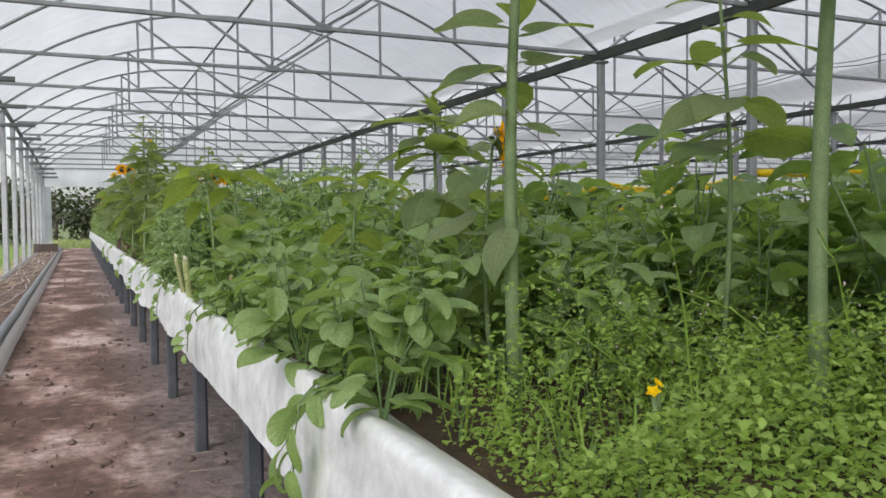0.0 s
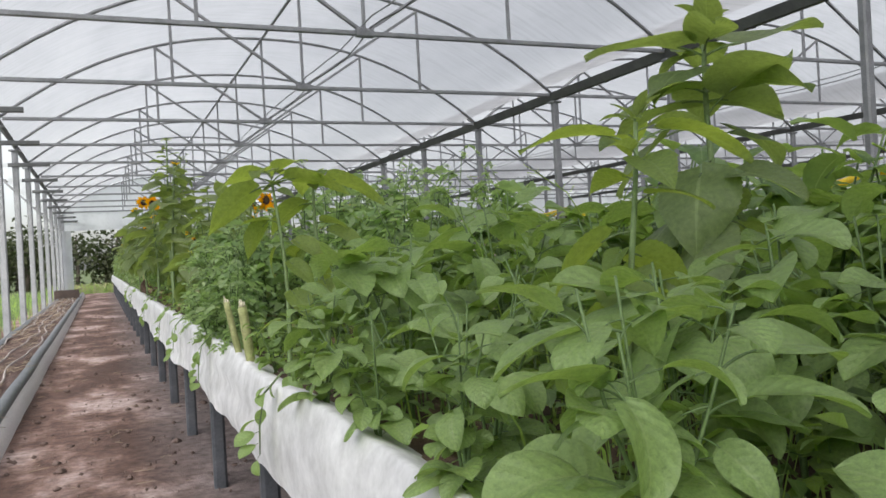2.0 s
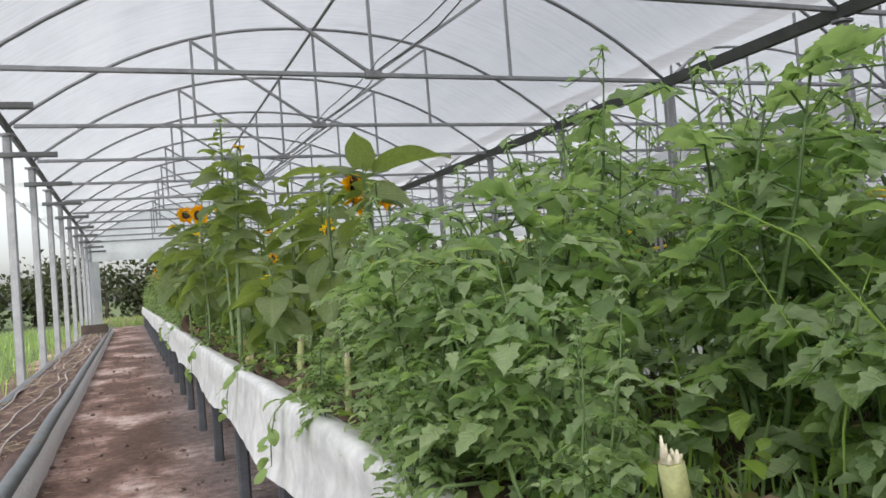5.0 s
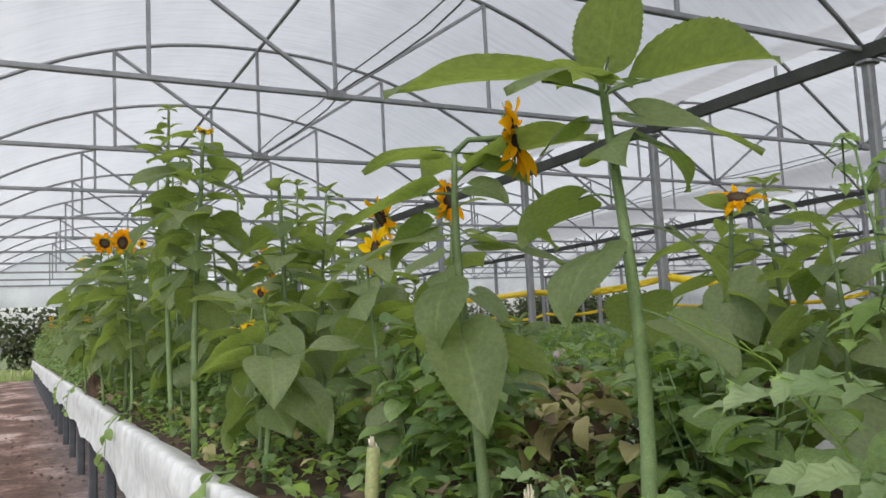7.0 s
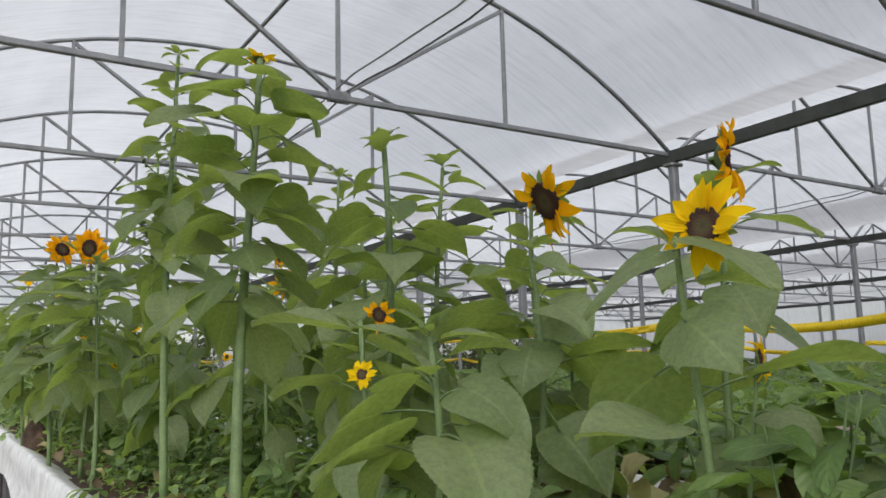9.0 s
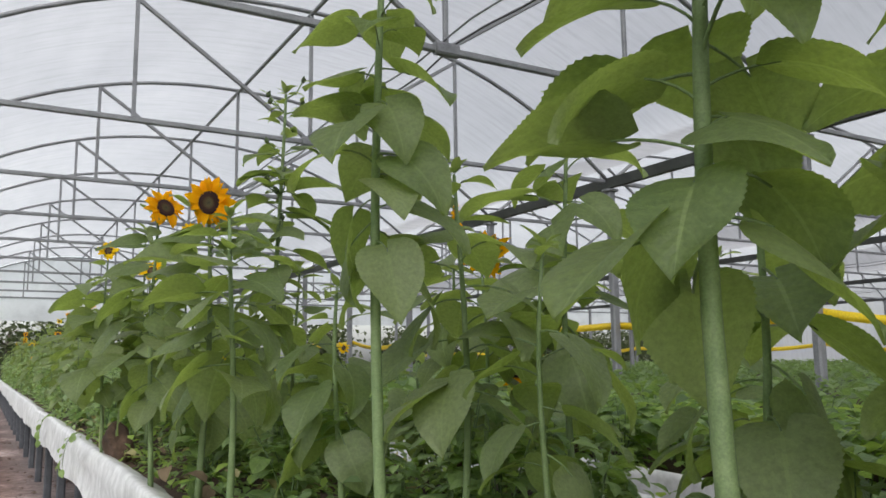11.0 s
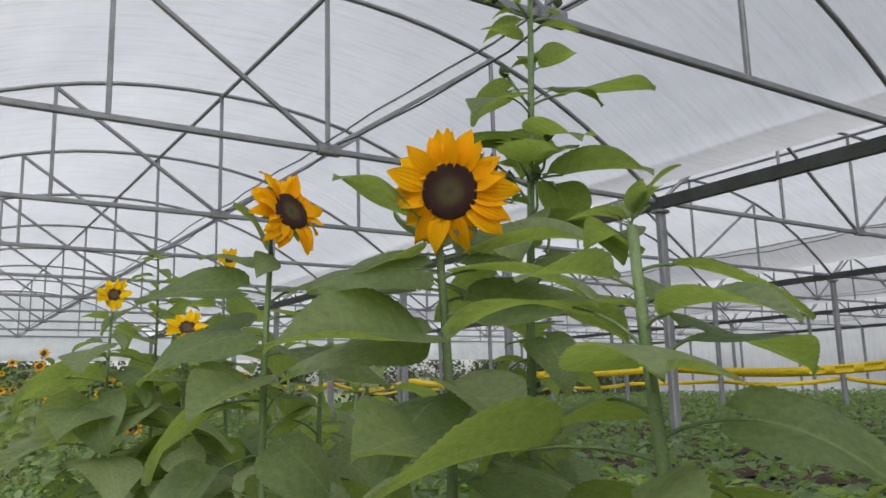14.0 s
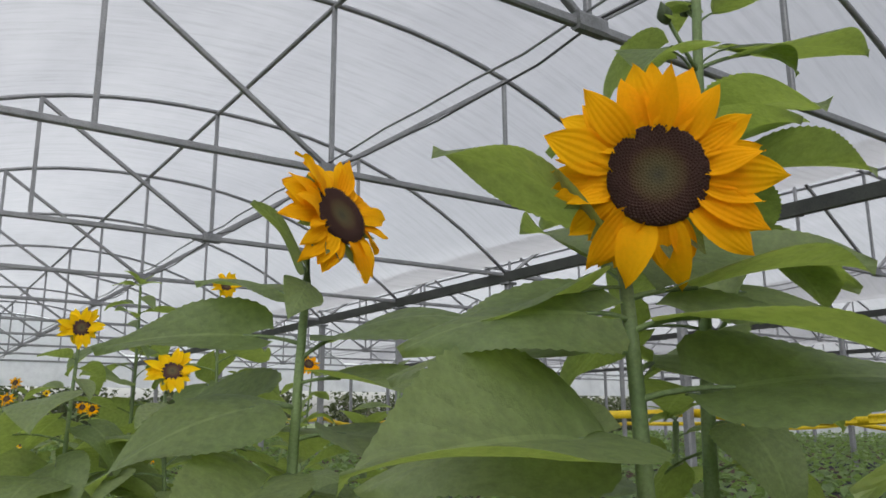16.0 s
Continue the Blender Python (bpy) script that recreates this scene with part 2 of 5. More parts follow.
def disc_build(n, l, p, o):
    tc = n.new("ShaderNodeTexCoord")
    ln = n.new("ShaderNodeVectorMath")
    ln.operation = "LENGTH"
    l.new(tc.outputs["Generated"], ln.inputs[0])
    sb = n.new("ShaderNodeVectorMath")
    sb.operation = "SUBTRACT"
    sb.inputs[1].default_value = (0.5, 0.5, 0.5)
    l.new(tc.outputs["Generated"], sb.inputs[0])
    mu = n.new("ShaderNodeVectorMath")
    mu.operation = "MULTIPLY"
    mu.inputs[1].default_value = (1, 1, 0)
    l.new(sb.outputs[0], mu.inputs[0])
    l.new(mu.outputs[0], ln.inputs[0])
    r = ramp(n, [(0.0, (0.035, 0.032, 0.018)), (0.12, (0.075, 0.06, 0.024)), (0.24, (0.065, 0.035, 0.014)), (0.30, (0.042, 0.014, 0.009)), (0.5, (0.032, 0.010, 0.008))])
    l.new(ln.outputs["Value"], r.inputs[0])
    nt = noise_tex(n, l, 260, 2, 0.5)
    g = ramp(n, [(0.3, (0.6, 0.6, 0.6)), (0.7, (1.5, 1.5, 1.5))])
    l.new(nt.outputs[0], g.inputs[0])
    l.new(mixcol(n, l, 1.0, r.outputs[0], g.outputs[0], "MULTIPLY"), p.inputs["Base Color"])
    p.inputs["Roughness"].default_value = 0.8


DISC = mat("dark brown seed disc", disc_build)


# ---- mesh helpers ----
def mesh_np(name, verts, faces, mats, smooth=True, uvs=None, face_mats=None):
    me = bpy.data.meshes.new(name)
    me.from_pydata([tuple(v) for v in verts], [], [tuple(f) for f in faces])
    for m in (mats if isinstance(mats, (list, tuple)) else [mats]):
        me.materials.append(m)
    if uvs is not None:
        lay = me.uv_layers.new(name="UVMap")
        idx = np.empty(len(me.loops), dtype=np.int32)
        me.loops.foreach_get("vertex_index", idx)
        lay.data.foreach_set("uv", np.asarray(uvs, dtype=np.float32)[idx].ravel())
    if face_mats is not None:
        me.polygons.foreach_set("material_index", np.asarray(face_mats, dtype=np.int32))
    if smooth:
        me.polygons.foreach_set("use_smooth", np.ones(len(me.polygons), dtype=bool))
    me.update()
    return me


def part(name, bm, material, parent, label=""):
    """Links a bmesh or a ready mesh as one object under a thing or a part."""
    if isinstance(bm, bmesh.types.BMesh):
        me = bpy.data.meshes.new(name)
        bm.to_mesh(me)
        bm.free()
    else:
        me = bm
    if material and not me.materials:
        me.materials.append(material)
    ob = new(name, me)
    ob.parent = parent
    return tagged(ob, label)


def thing(name, label, category, at=(0, 0, 0), group="", kind=""):
    ob = new(name)
    ob.location = at
    return tagged(ob, label, category, group, kind)


def bar(bm, a, b, w, h=None, roll_up=(0, 0, 1)):
    """A square bar with softened edges from a to b."""
    a, b = Vector(a), Vector(b)
    h = h or w
    d = (b - a)
    z = d.normalized()
    up = Vector(roll_up)
    if abs(z.dot(up)) > 0.98:
        up = Vector((0, 1, 0))
    x = z.cross(up).normalized()
    y = x.cross(z)
    c = 0.18
    ring = [(-.5, -.5 + c), (-.5 + c, -.5), (.5 - c, -.5), (.5, -.5 + c), (.5, .5 - c), (.5 - c, .5), (-.5 + c, .5), (-.5, .5 - c)]
    lo = [bm.verts.new(a + x * (p * w) + y * (q * h)) for p, q in ring]
    hi = [bm.verts.new(b + x * (p * w) + y * (q * h)) for p, q in ring]
    for i in range(8):
        j = (i + 1) % 8
        bm.faces.new((lo[i], lo[j], hi[j], hi[i]))
    bm.faces.new(lo[::-1])
    bm.faces.new(hi)
    return bm


def barm(a, b, w, h=None):
    return bar(bmesh.new(), a, b, w, h)


def tube(points, radii, sides=6, cap=True):
    """Vertices and faces of a tube through points."""
    V, F = [], []
    pts = [Vector(p) for p in points]
    for i, p in enumerate(pts):
        d = (pts[min(i + 1, len(pts) - 1)] - pts[max(i - 1, 0)]).normalized()
        up = Vector((0, 0, 1)) if abs(d.z) < 0.9 else Vector((1, 0, 0))
        x = d.cross(up).normalized()
        y = x.cross(d)
        r = radii[i] if hasattr(radii, "__len__") else radii
        for s in range(sides):
            a = 2 * math.pi * s / sides
            V.append(p + x * (r * math.cos(a)) + y * (r * math.sin(a)))
        if i:
            o = (i - 1) * sides
            for s in range(sides):
                t = (s + 1) % sides
                F.append((o + s, o + t, o + sides + t, o + sides + s))
    if cap:
        F.append(tuple(range(sides))[::-1])
        o = (len(pts) - 1) * sides
        F.append(tuple(range(o, o + sides)))
    return V, F


class Soup:
    """Collects pieces of geometry into one mesh."""
    def __init__(self):
        self.v, self.f, self.m, self.u = [], [], [], []

    def add(self, V, F, mi=0, uv=None, M=None):
        o = len(self.v)
        self.v.extend([(M @ Vector(p)) for p in V] if M else V)
        self.f.extend([tuple(i + o for i in q) for q in F])
        self.m.extend([mi] * len(F))
        self.u.extend(uv if uv is not None else [(0.3, 0.03)] * len(V))

    def mesh(self, name, mats):
        return mesh_np(name, self.v, self.f, mats, True, self.u, self.m)


def blade(L, W, rng, shape="heart", rows=10, cols=4, fold=0.25, droop=0.9, serr=0.0, lift=0.0, wave=0.03):
    """A leaf blade along +x with its base at the origin. Vertices, faces, uv."""
    V, F, U = [], [], []
    x, z, th = 0.0, 0.0, lift
    ph = rng.uniform(0, 6.28)
    twist = rng.uniform(-0.35, 0.35)
    for i in range(rows + 1):
        s = i / rows
        if shape == "heart":
            w = 0.5 * W * (s ** 0.36 * (1 - s) ** 1.02 / 0.452) * (1 - 0.12 * s) + (0.02 * W if s == 0 else 0)
            back = 0.2 * L * max(0, 1 - s * 2.4)
        elif shape == "long":
            w = 0.5 * W * math.sin(math.pi * s ** 0.7) ** 0.9 if 0 < s < 1 else 0.012 * W
            back = 0
        elif shape == "oval":
            w = 0.5 * W * (s ** 0.6 * (1 - s) ** 0.8 / 0.3845) + (0.012 * W if s == 0 else 0)
            back = 0.05 * L * max(0, 1 - s * 3)
        else:
            w = 0.5 * W * (s ** 0.6 * (1 - s) ** 0.95 / 0.355) + (0.012 * W if s == 0 else 0)
            back = 0.05 * L * max(0, 1 - s * 3)
        if serr and 0 < i < rows:
            w *= 1 + (serr if i % 2 else -serr)
        for j in range(cols + 1):
            u = 2 * j / cols - 1
            a = abs(u)
            wz = wave * L * math.sin(5.5 * s + ph + 2.2 * u) * a
            y = u * w
            zz = fold * a * w + wz + twist * s * y
            V.append((x - back * a - zz * math.sin(th), y, z + zz * math.cos(th)))
            U.append((0.5 + 0.5 * u, s))
        if i:
            o = (i - 1) * (cols + 1)
            for j in range(cols):
                F.append((o + j, o + cols + 1 + j, o + cols + 2 + j, o + j + 1))
        x += L / rows * math.cos(th)
        z += L / rows * math.sin(th)
        th -= droop / rows
    return V, F, U


def leaf_with_petiole(name, L, W, pet, rng, mats, up=0.6, **kw):
    """One leaf on its stalk, from the stem at the origin outwards along +x."""
    s = Soup()
    pts, th, p = [], up, Vector((0, 0, 0))
    for i in range(5):
        pts.append(p.copy())
        p += Vector((math.cos(th), 0, math.sin(th))) * pet / 4
        th -= up * 0.25
    r = max(0.0016, L * 0.014)
    V, F = tube(pts, [r * 1.3, r, r, r * 0.9, r * 0.8], 5, False)
    s.add(V, F, 1)
    V, F, U = blade(L, W, rng, **kw)
    s.add(V, F, 0, U, Matrix.Translation(pts[-1]) @ pose(0, 0, 0, rng.uniform(-12, 12), 0, rng.uniform(-15, 15)))
    return s.mesh(name, mats)


R = random.Random(11)
SUN_LEAVES = [leaf_with_petiole("leaf", 1.0, R.uniform(0.86, 1.05), R.uniform(0.45, 0.8), R, [SUNLEAF, STEMM], up=R.uniform(0.3, 0.9), shape="heart", rows=46, cols=6,
                                fold=R.uniform(-0.2, 0.35), droop=R.uniform(0.3, 1.3), serr=0.024, lift=R.uniform(-0.2, 0.4), wave=0.06) for _ in range(9)]
HERO_LEAVES = [leaf_with_petiole("leaf", 1.0, R.uniform(0.64, 0.76), R.uniform(0.28, 0.4), R, [SUNLEAF, STEMM], up=R.uniform(0.3, 0.6), shape="heart", rows=48, cols=8,
                                 fold=f, droop=R.uniform(0.35, 0.75), serr=0.026, lift=R.uniform(0.05, 0.3), wave=0.05) for f in (0.3, -0.15, 0.12, 0.4, -0.05, 0.2)]
YOUNG_LEAVES = [leaf_with_petiole("leaf", 1.0, R.uniform(0.54, 0.68), R.uniform(0.3, 0.5), R, [YOUNGLEAF_BACKLIT, STEMM], up=R.uniform(0.3, 0.7), shape="heart", rows=36, cols=6,
                                  fold=R.uniform(-0.1, 0.3), droop=R.uniform(0.4, 0.9), serr=0.035, lift=R.uniform(-0.2, 0.2), wave=0.04) for _ in range(5)]
TOP_LEAVES = [leaf_with_petiole("leaf", 1.0, R.uniform(0.42, 0.55), R.uniform(0.12, 0.3), R, [SUNLEAF, STEMM], up=R.uniform(0.5, 1.0), shape="long", rows=26, cols=4,
                                fold=R.uniform(0.2, 0.5), droop=R.uniform(0.2, 0.9), serr=0.032, lift=R.uniform(-0.1, 0.35), wave=0.025) for _ in range(5)]
BEAN_LEAVES = [leaf_with_petiole("leaf", 1.0, R.uniform(0.56, 0.72), R.uniform(0.25, 0.6), R, [BEANLEAF, BSTEM], up=R.uniform(0.2, 0.9), shape="oval", rows=14, cols=6,
                                 fold=R.uniform(-0.15, 0.4), droop=R.uniform(0.5, 1.5), lift=R.uniform(-0.15, 0.5), wave=0.045) for _ in range(7)]


# lighter leaves for the far end of the bed
FAR_RAW = []
for _ in range(6):
    raw = Soup()
    V, F, U = blade(1.0, R.uniform(0.7, 0.9), R, "heart", 11, 4, R.uniform(-0.1, 0.35), R.uniform(0.4, 1.3), 0.03, R.uniform(-0.2, 0.4), 0.06)
    raw.add(V, F, 0, U, Matrix.Translation((0.4, 0, 0.12)))
    V, F = tube([(0, 0, 0), (0.22, 0, 0.1), (0.4, 0, 0.12)], [0.016, 0.013, 0.012], 4, False)
    raw.add(V, F)
    FAR_RAW.append(raw)


# ---- flower heads ----
def petal_mesh(rng, mat_p):
    V, F, U = blade(1.0, rng.uniform(0.40, 0.54), rng, "ovate", 10, 4, rng.uniform(-0.2, 0.35), rng.uniform(-0.4, 1.0), 0, rng.uniform(0.0, 0.35), 0.05)
    return mesh_np("petal", V, F, mat_p, True, U)


PETALS = [petal_mesh(R, PETAL) for _ in range(6)]
PETALSY = [petal_mesh(R, PETALY) for _ in range(4)]


def disc_mesh(r, florets, rng):
    """A domed seed disc, facing +z, set with spiralled florets."""
    s = Soup()
    prof = [(1.0, -0.16), (1.04, -0.02), (0.98, 0.06), (0.8, 0.10), (0.5, 0.075), (0.22, 0.045), (0.0, 0.04)]
    V, F, n = [], [], 28
    for pr, pz in prof[:-1]:
        for k in range(n):
            a = 2 * math.pi * k / n
            V.append((r * pr * math.cos(a), r * pr * math.sin(a), r * pz))
    for i in range(len(prof) - 2):
        for k in range(n):
            j = (k + 1) % n
            F.append((i * n + k, i * n + j, (i + 1) * n + j, (i + 1) * n + k))
    V.append((0, 0, r * prof[-1][1]))
    o = (len(prof) - 2) * n
    for k in range(n):
        F.append((o + k, o + (k + 1) % n, len(V) - 1))
    s.add(V, F)
    for i in range(florets):
        q = math.sqrt((i + 0.5) / florets)
        a = i * 2.39996
        zz = np.interp(q, [0, .22, .5, .8, .98, 1.04], [.04, .045, .075, .10, .06, -.02]) * r
        h = r * (0.025 + 0.055 * q) * rng.uniform(0.7, 1.3)
        e = r * 0.95 / math.sqrt(florets) * 0.75
        c = Vector((r * q * math.cos(a), r * q * math.sin(a), zz))
        d = Vector((math.cos(a) * 0.35 * q, math.sin(a) * 0.35 * q, 1)).normalized()
        t1 = Vector((math.cos(a), math.sin(a), 0)) * e
        t2 = Vector((-math.sin(a), math.cos(a), 0)) * e
        s.add([c - t1 - t2, c + t1 - t2, c + t1 + t2, c - t1 + t2, c + d * h], [(0, 1, 4), (1, 2, 4), (2, 3, 4), (3, 0, 4)])
    return s.mesh("seed_disc", [DISC])


def calyx_mesh(r, rng):
    """The green back of a head with its pointed bracts."""
    s = Soup()
    n = 14
    V, F = [], []
    for pr, pz in ((0.22, -0.62), (0.6, -0.42), (0.95, -0.2), (1.02, -0.08)):
        for k in range(n):
            a = 2 * math.pi * k / n
            V.append((r * pr * math.cos(a), r * pr * math.sin(a), r * pz))
    for i in range(3):
        for k in range(n):
            j = (k + 1) % n
            F.append((i * n + k, i * n + j, (i + 1) * n + j, (i + 1) * n + k))
    s.add(V, F)
    for k in range(18):
        V, F, U = blade(r * rng.uniform(0.8, 1.15), r * 0.42, rng, "long", 5, 2, 0.2, rng.uniform(-0.6, 0.3), 0, -0.1)
        s.add(V, F, 0, U, pose(0, 0, 0, 0, 0, k * 20 + rng.uniform(-6, 6)) @ Matrix.Translation((r * 0.82, 0, -r * rng.uniform(0.14, 0.3))))
    return s.mesh("calyx", [SUNLEAF])


V, F = tube([(0, 0, -0.9), (0, 0, -0.5), (0, 0, 0), (0, 0, 0.5), (0, 0, 0.8), (0, 0, 1.3)], [0.25, 0.75, 1.0, 0.75, 0.45, 0.08], 9)
BUD = mesh_np("bud", V, F, BUDM)
DISC_FINE = disc_mesh(1.0, 760, R)
DISC_PLAIN = disc_mesh(1.0, 90, R)
CALYX = [calyx_mesh(1.0, R) for _ in range(2)]


def ray_ring(mesh_list, rng, count, inner, length):
    """All rays of a small far head in one mesh."""
    s = Soup()
    for k in range(count):
        if rng.random() < 0.12:
            continue
        V, F, U = blade(length * rng.uniform(0.55, 1.15), length * rng.uniform(0.36, 0.52), rng, "ovate", 5, 2, rng.uniform(0.1, 0.5), rng.uniform(-0.7, 1.5), 0, rng.uniform(-0.35, 0.6))
        s.add(V, F, 0, U, pose(0, 0, 0, 0, 0, 360 * k / count + rng.uniform(-11, 11)) @ Matrix.Translation((inner, 0, rng.uniform(-0.1, 0.05))) @ pose(0, 0, 0, rng.uniform(-30, 30), 0, 0))
    return s.mesh("ray_ring", [mesh_list])


RINGS = [ray_ring(PETAL, R, 22, 0.85, 1.6), ray_ring(PETALY, R, 21, 0.7, 1.9), ray_ring(PETALY, R, 13, 0.6, 2.1)]


def head(parent, at, face, r, rng, fine=False, ring=0, wilt=0.0):
    """A flower head under a plant: disc, calyx and rays; face is the way it looks. r: the disc's radius."""
    q = Vector(face).normalized().to_track_quat("Z", "Y").to_matrix().to_4x4()
    m = Matrix.Translation(at) @ q
    d = part("flower_head", DISC_FINE if fine else DISC_PLAIN, None, parent, "dark brown seed disc")
    r *= 1.0 if fine or ring == 0 else 0.72
    d.matrix_basis = m @ Matrix.Diagonal((r, r, r, 1))
    part("calyx", CALYX[rng.randrange(2)], None, d, "green pointed bracts")
    if fine:
        for layer, (count, ln, z) in enumerate(((21, 1.55, -0.02), (19, 1.38, -0.10))):
            for k in range(count):
                p = part("petal", PETALS[rng.randrange(6)], None, d)
                a = 360 * (k + 0.5 * layer) / count + rng.uniform(-8, 8)
                sc = ln * rng.uniform(0.74, 1.14)
                p.matrix_basis = pose(0, 0, 0, 0, 0, a) @ Matrix.Translation((0.88, 0, z)) @ pose(0, 0, 0, rng.uniform(-32, 32), rng.uniform(-26, 18) + wilt * (1 if math.sin(radians(a)) < -0.4 else 0), rng.uniform(-8, 8)) @ Matrix.Diagonal((sc, sc * rng.uniform(0.9, 1.25), sc, 1))
    else:
        p = part("ray_ring", RINGS[ring], None, d, "golden yellow rays")
        p.matrix_basis = Matrix.Identity(4)
    return d


# ---- sunflower plant ----
def sunflower(x, y, top, leaves=14, size=0.24, lean=(0, 0), thick=0.014, heads=(), bare=0.25, seed=0, crown=True, base=0.80, label="", tufts=0, name="sunflower", extra=(), young=False, full=0.97, joined=False):
    """A sunflower in the bed: stem up to the height top, leaves from the share bare upwards, heads as (dx, dy, z, face, radius, ring)."""
    rng = random.Random(seed * 7 + 3)
    ob = thing(name, label or "tall green sunflower plant with broad heart-shaped leaves", "sunflower", (x, y, base), "sunflowers in the raised bed")
    crowd = Soup() if joined else None
    H = top - base
    wob = rng.uniform(0, 6.28)
    def axis(s):
        return Vector((lean[0] * s + 0.012 * math.sin(4 * s + wob), lean[1] * s + 0.012 * math.cos(5 * s + wob), H * s))
    n = 9
    V, F = tube([axis(i / n) for i in range(n + 1)], [thick * (1 - 0.55 * i / n) for i in range(n + 1)], 10)
    part("stem", mesh_np("stem", V, F, STEMM), None, ob)
    az = rng.uniform(0, 360)
    leaves, size = round(leaves * 1.8), size * 0.86
    for i in range(leaves):
        s = bare + (full - bare) * i / max(1, leaves - 1)
        az += 137.5 + rng.uniform(-20, 20)
        near_top = s > 0.86 and crown
        me = TOP_LEAVES[rng.randrange(5)] if near_top else YOUNG_LEAVES[rng.randrange(5)] if young else SUN_LEAVES[rng.randrange(9)]
        k = size * (rng.uniform(0.8, 1.15)) * (0.72 if s < 0.4 else 1.0 if s < 0.72 else 1.0 - 1.35 * (s - 0.72))
        m = Matrix.Translation(axis(s)) @ pose(0, 0, 0, rng.uniform(-24, 24), (rng.uniform(-12, 20) if s > 0.76 else rng.uniform(-6, 44) if s > 0.55 else rng.uniform(12, 64)) - (4 if near_top else 0), az) @ Matrix.Diagonal((k, k, k, 1))
        if joined:
            raw = FAR_RAW[rng.randrange(6)]
            crowd.add(raw.v, raw.f, 0, raw.u, m)
            continue
        p = part("leaf", me, None, ob)
        p.matrix_basis = m
    if joined:
        part("foliage", crowd.mesh("foliage", [SUNLEAF]), None, ob)
    for z, a, tilt, k, *roll in extra:
        p = part("leaf", YOUNG_LEAVES[rng.randrange(5)] if young else HERO_LEAVES[rng.randrange(6)], None, ob)
        p.matrix_basis = Matrix.Translation(axis((z - base) / H)) @ pose(0, 0, 0, roll[0] if roll else rng.uniform(-10, 10), tilt, a) @ Matrix.Diagonal((k, k, k, 1))
    if crown and not heads:
        for i in range(7):
            p = part("leaf", TOP_LEAVES[rng.randrange(5)], None, ob)
            k = size * rng.uniform(0.22, 0.42)
            p.matrix_basis = Matrix.Translation(axis(1)) @ pose(0, 0, 0, 0, -rng.uniform(0, 50), i * 51 + az) @ Matrix.Diagonal((k, k, k, 1))
    for i in range(tufts):
        s = rng.uniform(0.6, 1.0)
        a = rng.uniform(0, 6.28)
        st = axis(s)
        en = st + Vector((math.cos(a) * 0.075, math.sin(a) * 0.075, rng.uniform(0.04, 0.12)))
        V, F = tube([st, st.lerp(en, 0.5) + Vector((0.01, 0, -0.012)), en], [0.004, 0.003, 0.003], 5)
        part("side_shoot", mesh_np("side_shoot", V, F, STEMM), None, ob)
        b = part("bud", BUD, None, ob, "dark unopened flower bud")
        b.matrix_basis = Matrix.Translation(en) @ pose(0, 0, 0, rng.uniform(-30, 30), rng.uniform(-30, 30), 0) @ Matrix.Diagonal((0.011, 0.011, 0.015, 1))
        for q in range(2):
            k = size * rng.uniform(0.2, 0.42)
            p = part("leaf", TOP_LEAVES[rng.randrange(5)], None, ob)
            p.matrix_basis = Matrix.Translation(st.lerp(en, 0.85 - 0.5 * q)) @ pose(0, 0, 0, rng.uniform(-20, 20), rng.uniform(-25, 15), math.degrees(a) + rng.uniform(-70, 70)) @ Matrix.Diagonal((k, k, k, 1))
    for hx, hy, hz, face, r, ring in heads:
        tip = Vector((hx - x, hy - y, hz - base))
        f = Vector(face).normalized()
        neck = tip - f * r * 0.55
        st = axis(1.0) if (axis(1.0) - tip).length < 0.3 else axis(0.8)
        V, F = tube([st, st.lerp(neck, 0.5) - f * 0.02 + Vector((0, 0, 0.015)), neck], [thick * 0.5, thick * 0.42, thick * 0.5], 7)
        part("flower_stalk", mesh_np("flower_stalk", V, F, STEMM), None, ob)
        head(ob, tip, f, r, rng, ring == "fine", 0 if ring == "fine" else ring, 25)
    return ob


# ---- setting ----
def slab(name, x0, x1, y0, y1, z, nx, ny, amp, scale, material, label, cat="", kind="structure", drop=0.0):
    """A sheet of ground with a little relief."""
    V, F = [], []
    for j in range(ny + 1):
        for i in range(nx + 1):
            x, y = x0 + (x1 - x0) * i / nx, y0 + (y1 - y0) * j / ny
            V.append((x, y, z + amp * noise.noise(Vector((x * scale, y * scale, 3.1)))))
    for j in range(ny):
        for i in range(nx):
            o = j * (nx + 1) + i
            F.append((o, o + 1, o + nx + 2, o + nx + 1))
    ob = new(name, mesh_np(name, V, F, material))
    return tagged(ob, label, cat, kind=kind)


slab("ground", -600, 600, -500, 700, -0.06, 40, 40, 0.0, 0.1, GRASSG, "wide green meadow ground around the greenhouse", "ground")
slab("floor", -2.6, 42, YA - 2, YB + 0.5, 0.0, 120, 220, 0.012, 1.7, FLOORM, "trodden brown earth floor with pale dusty patches", "floor")


def arch_z(x):
    """Height of the roof's curve at x inside its span."""
    u = abs(x - XC) / (SPAN / 2)
    return ZG + (ZTOP - ZG) * (1 - u ** 2.25)


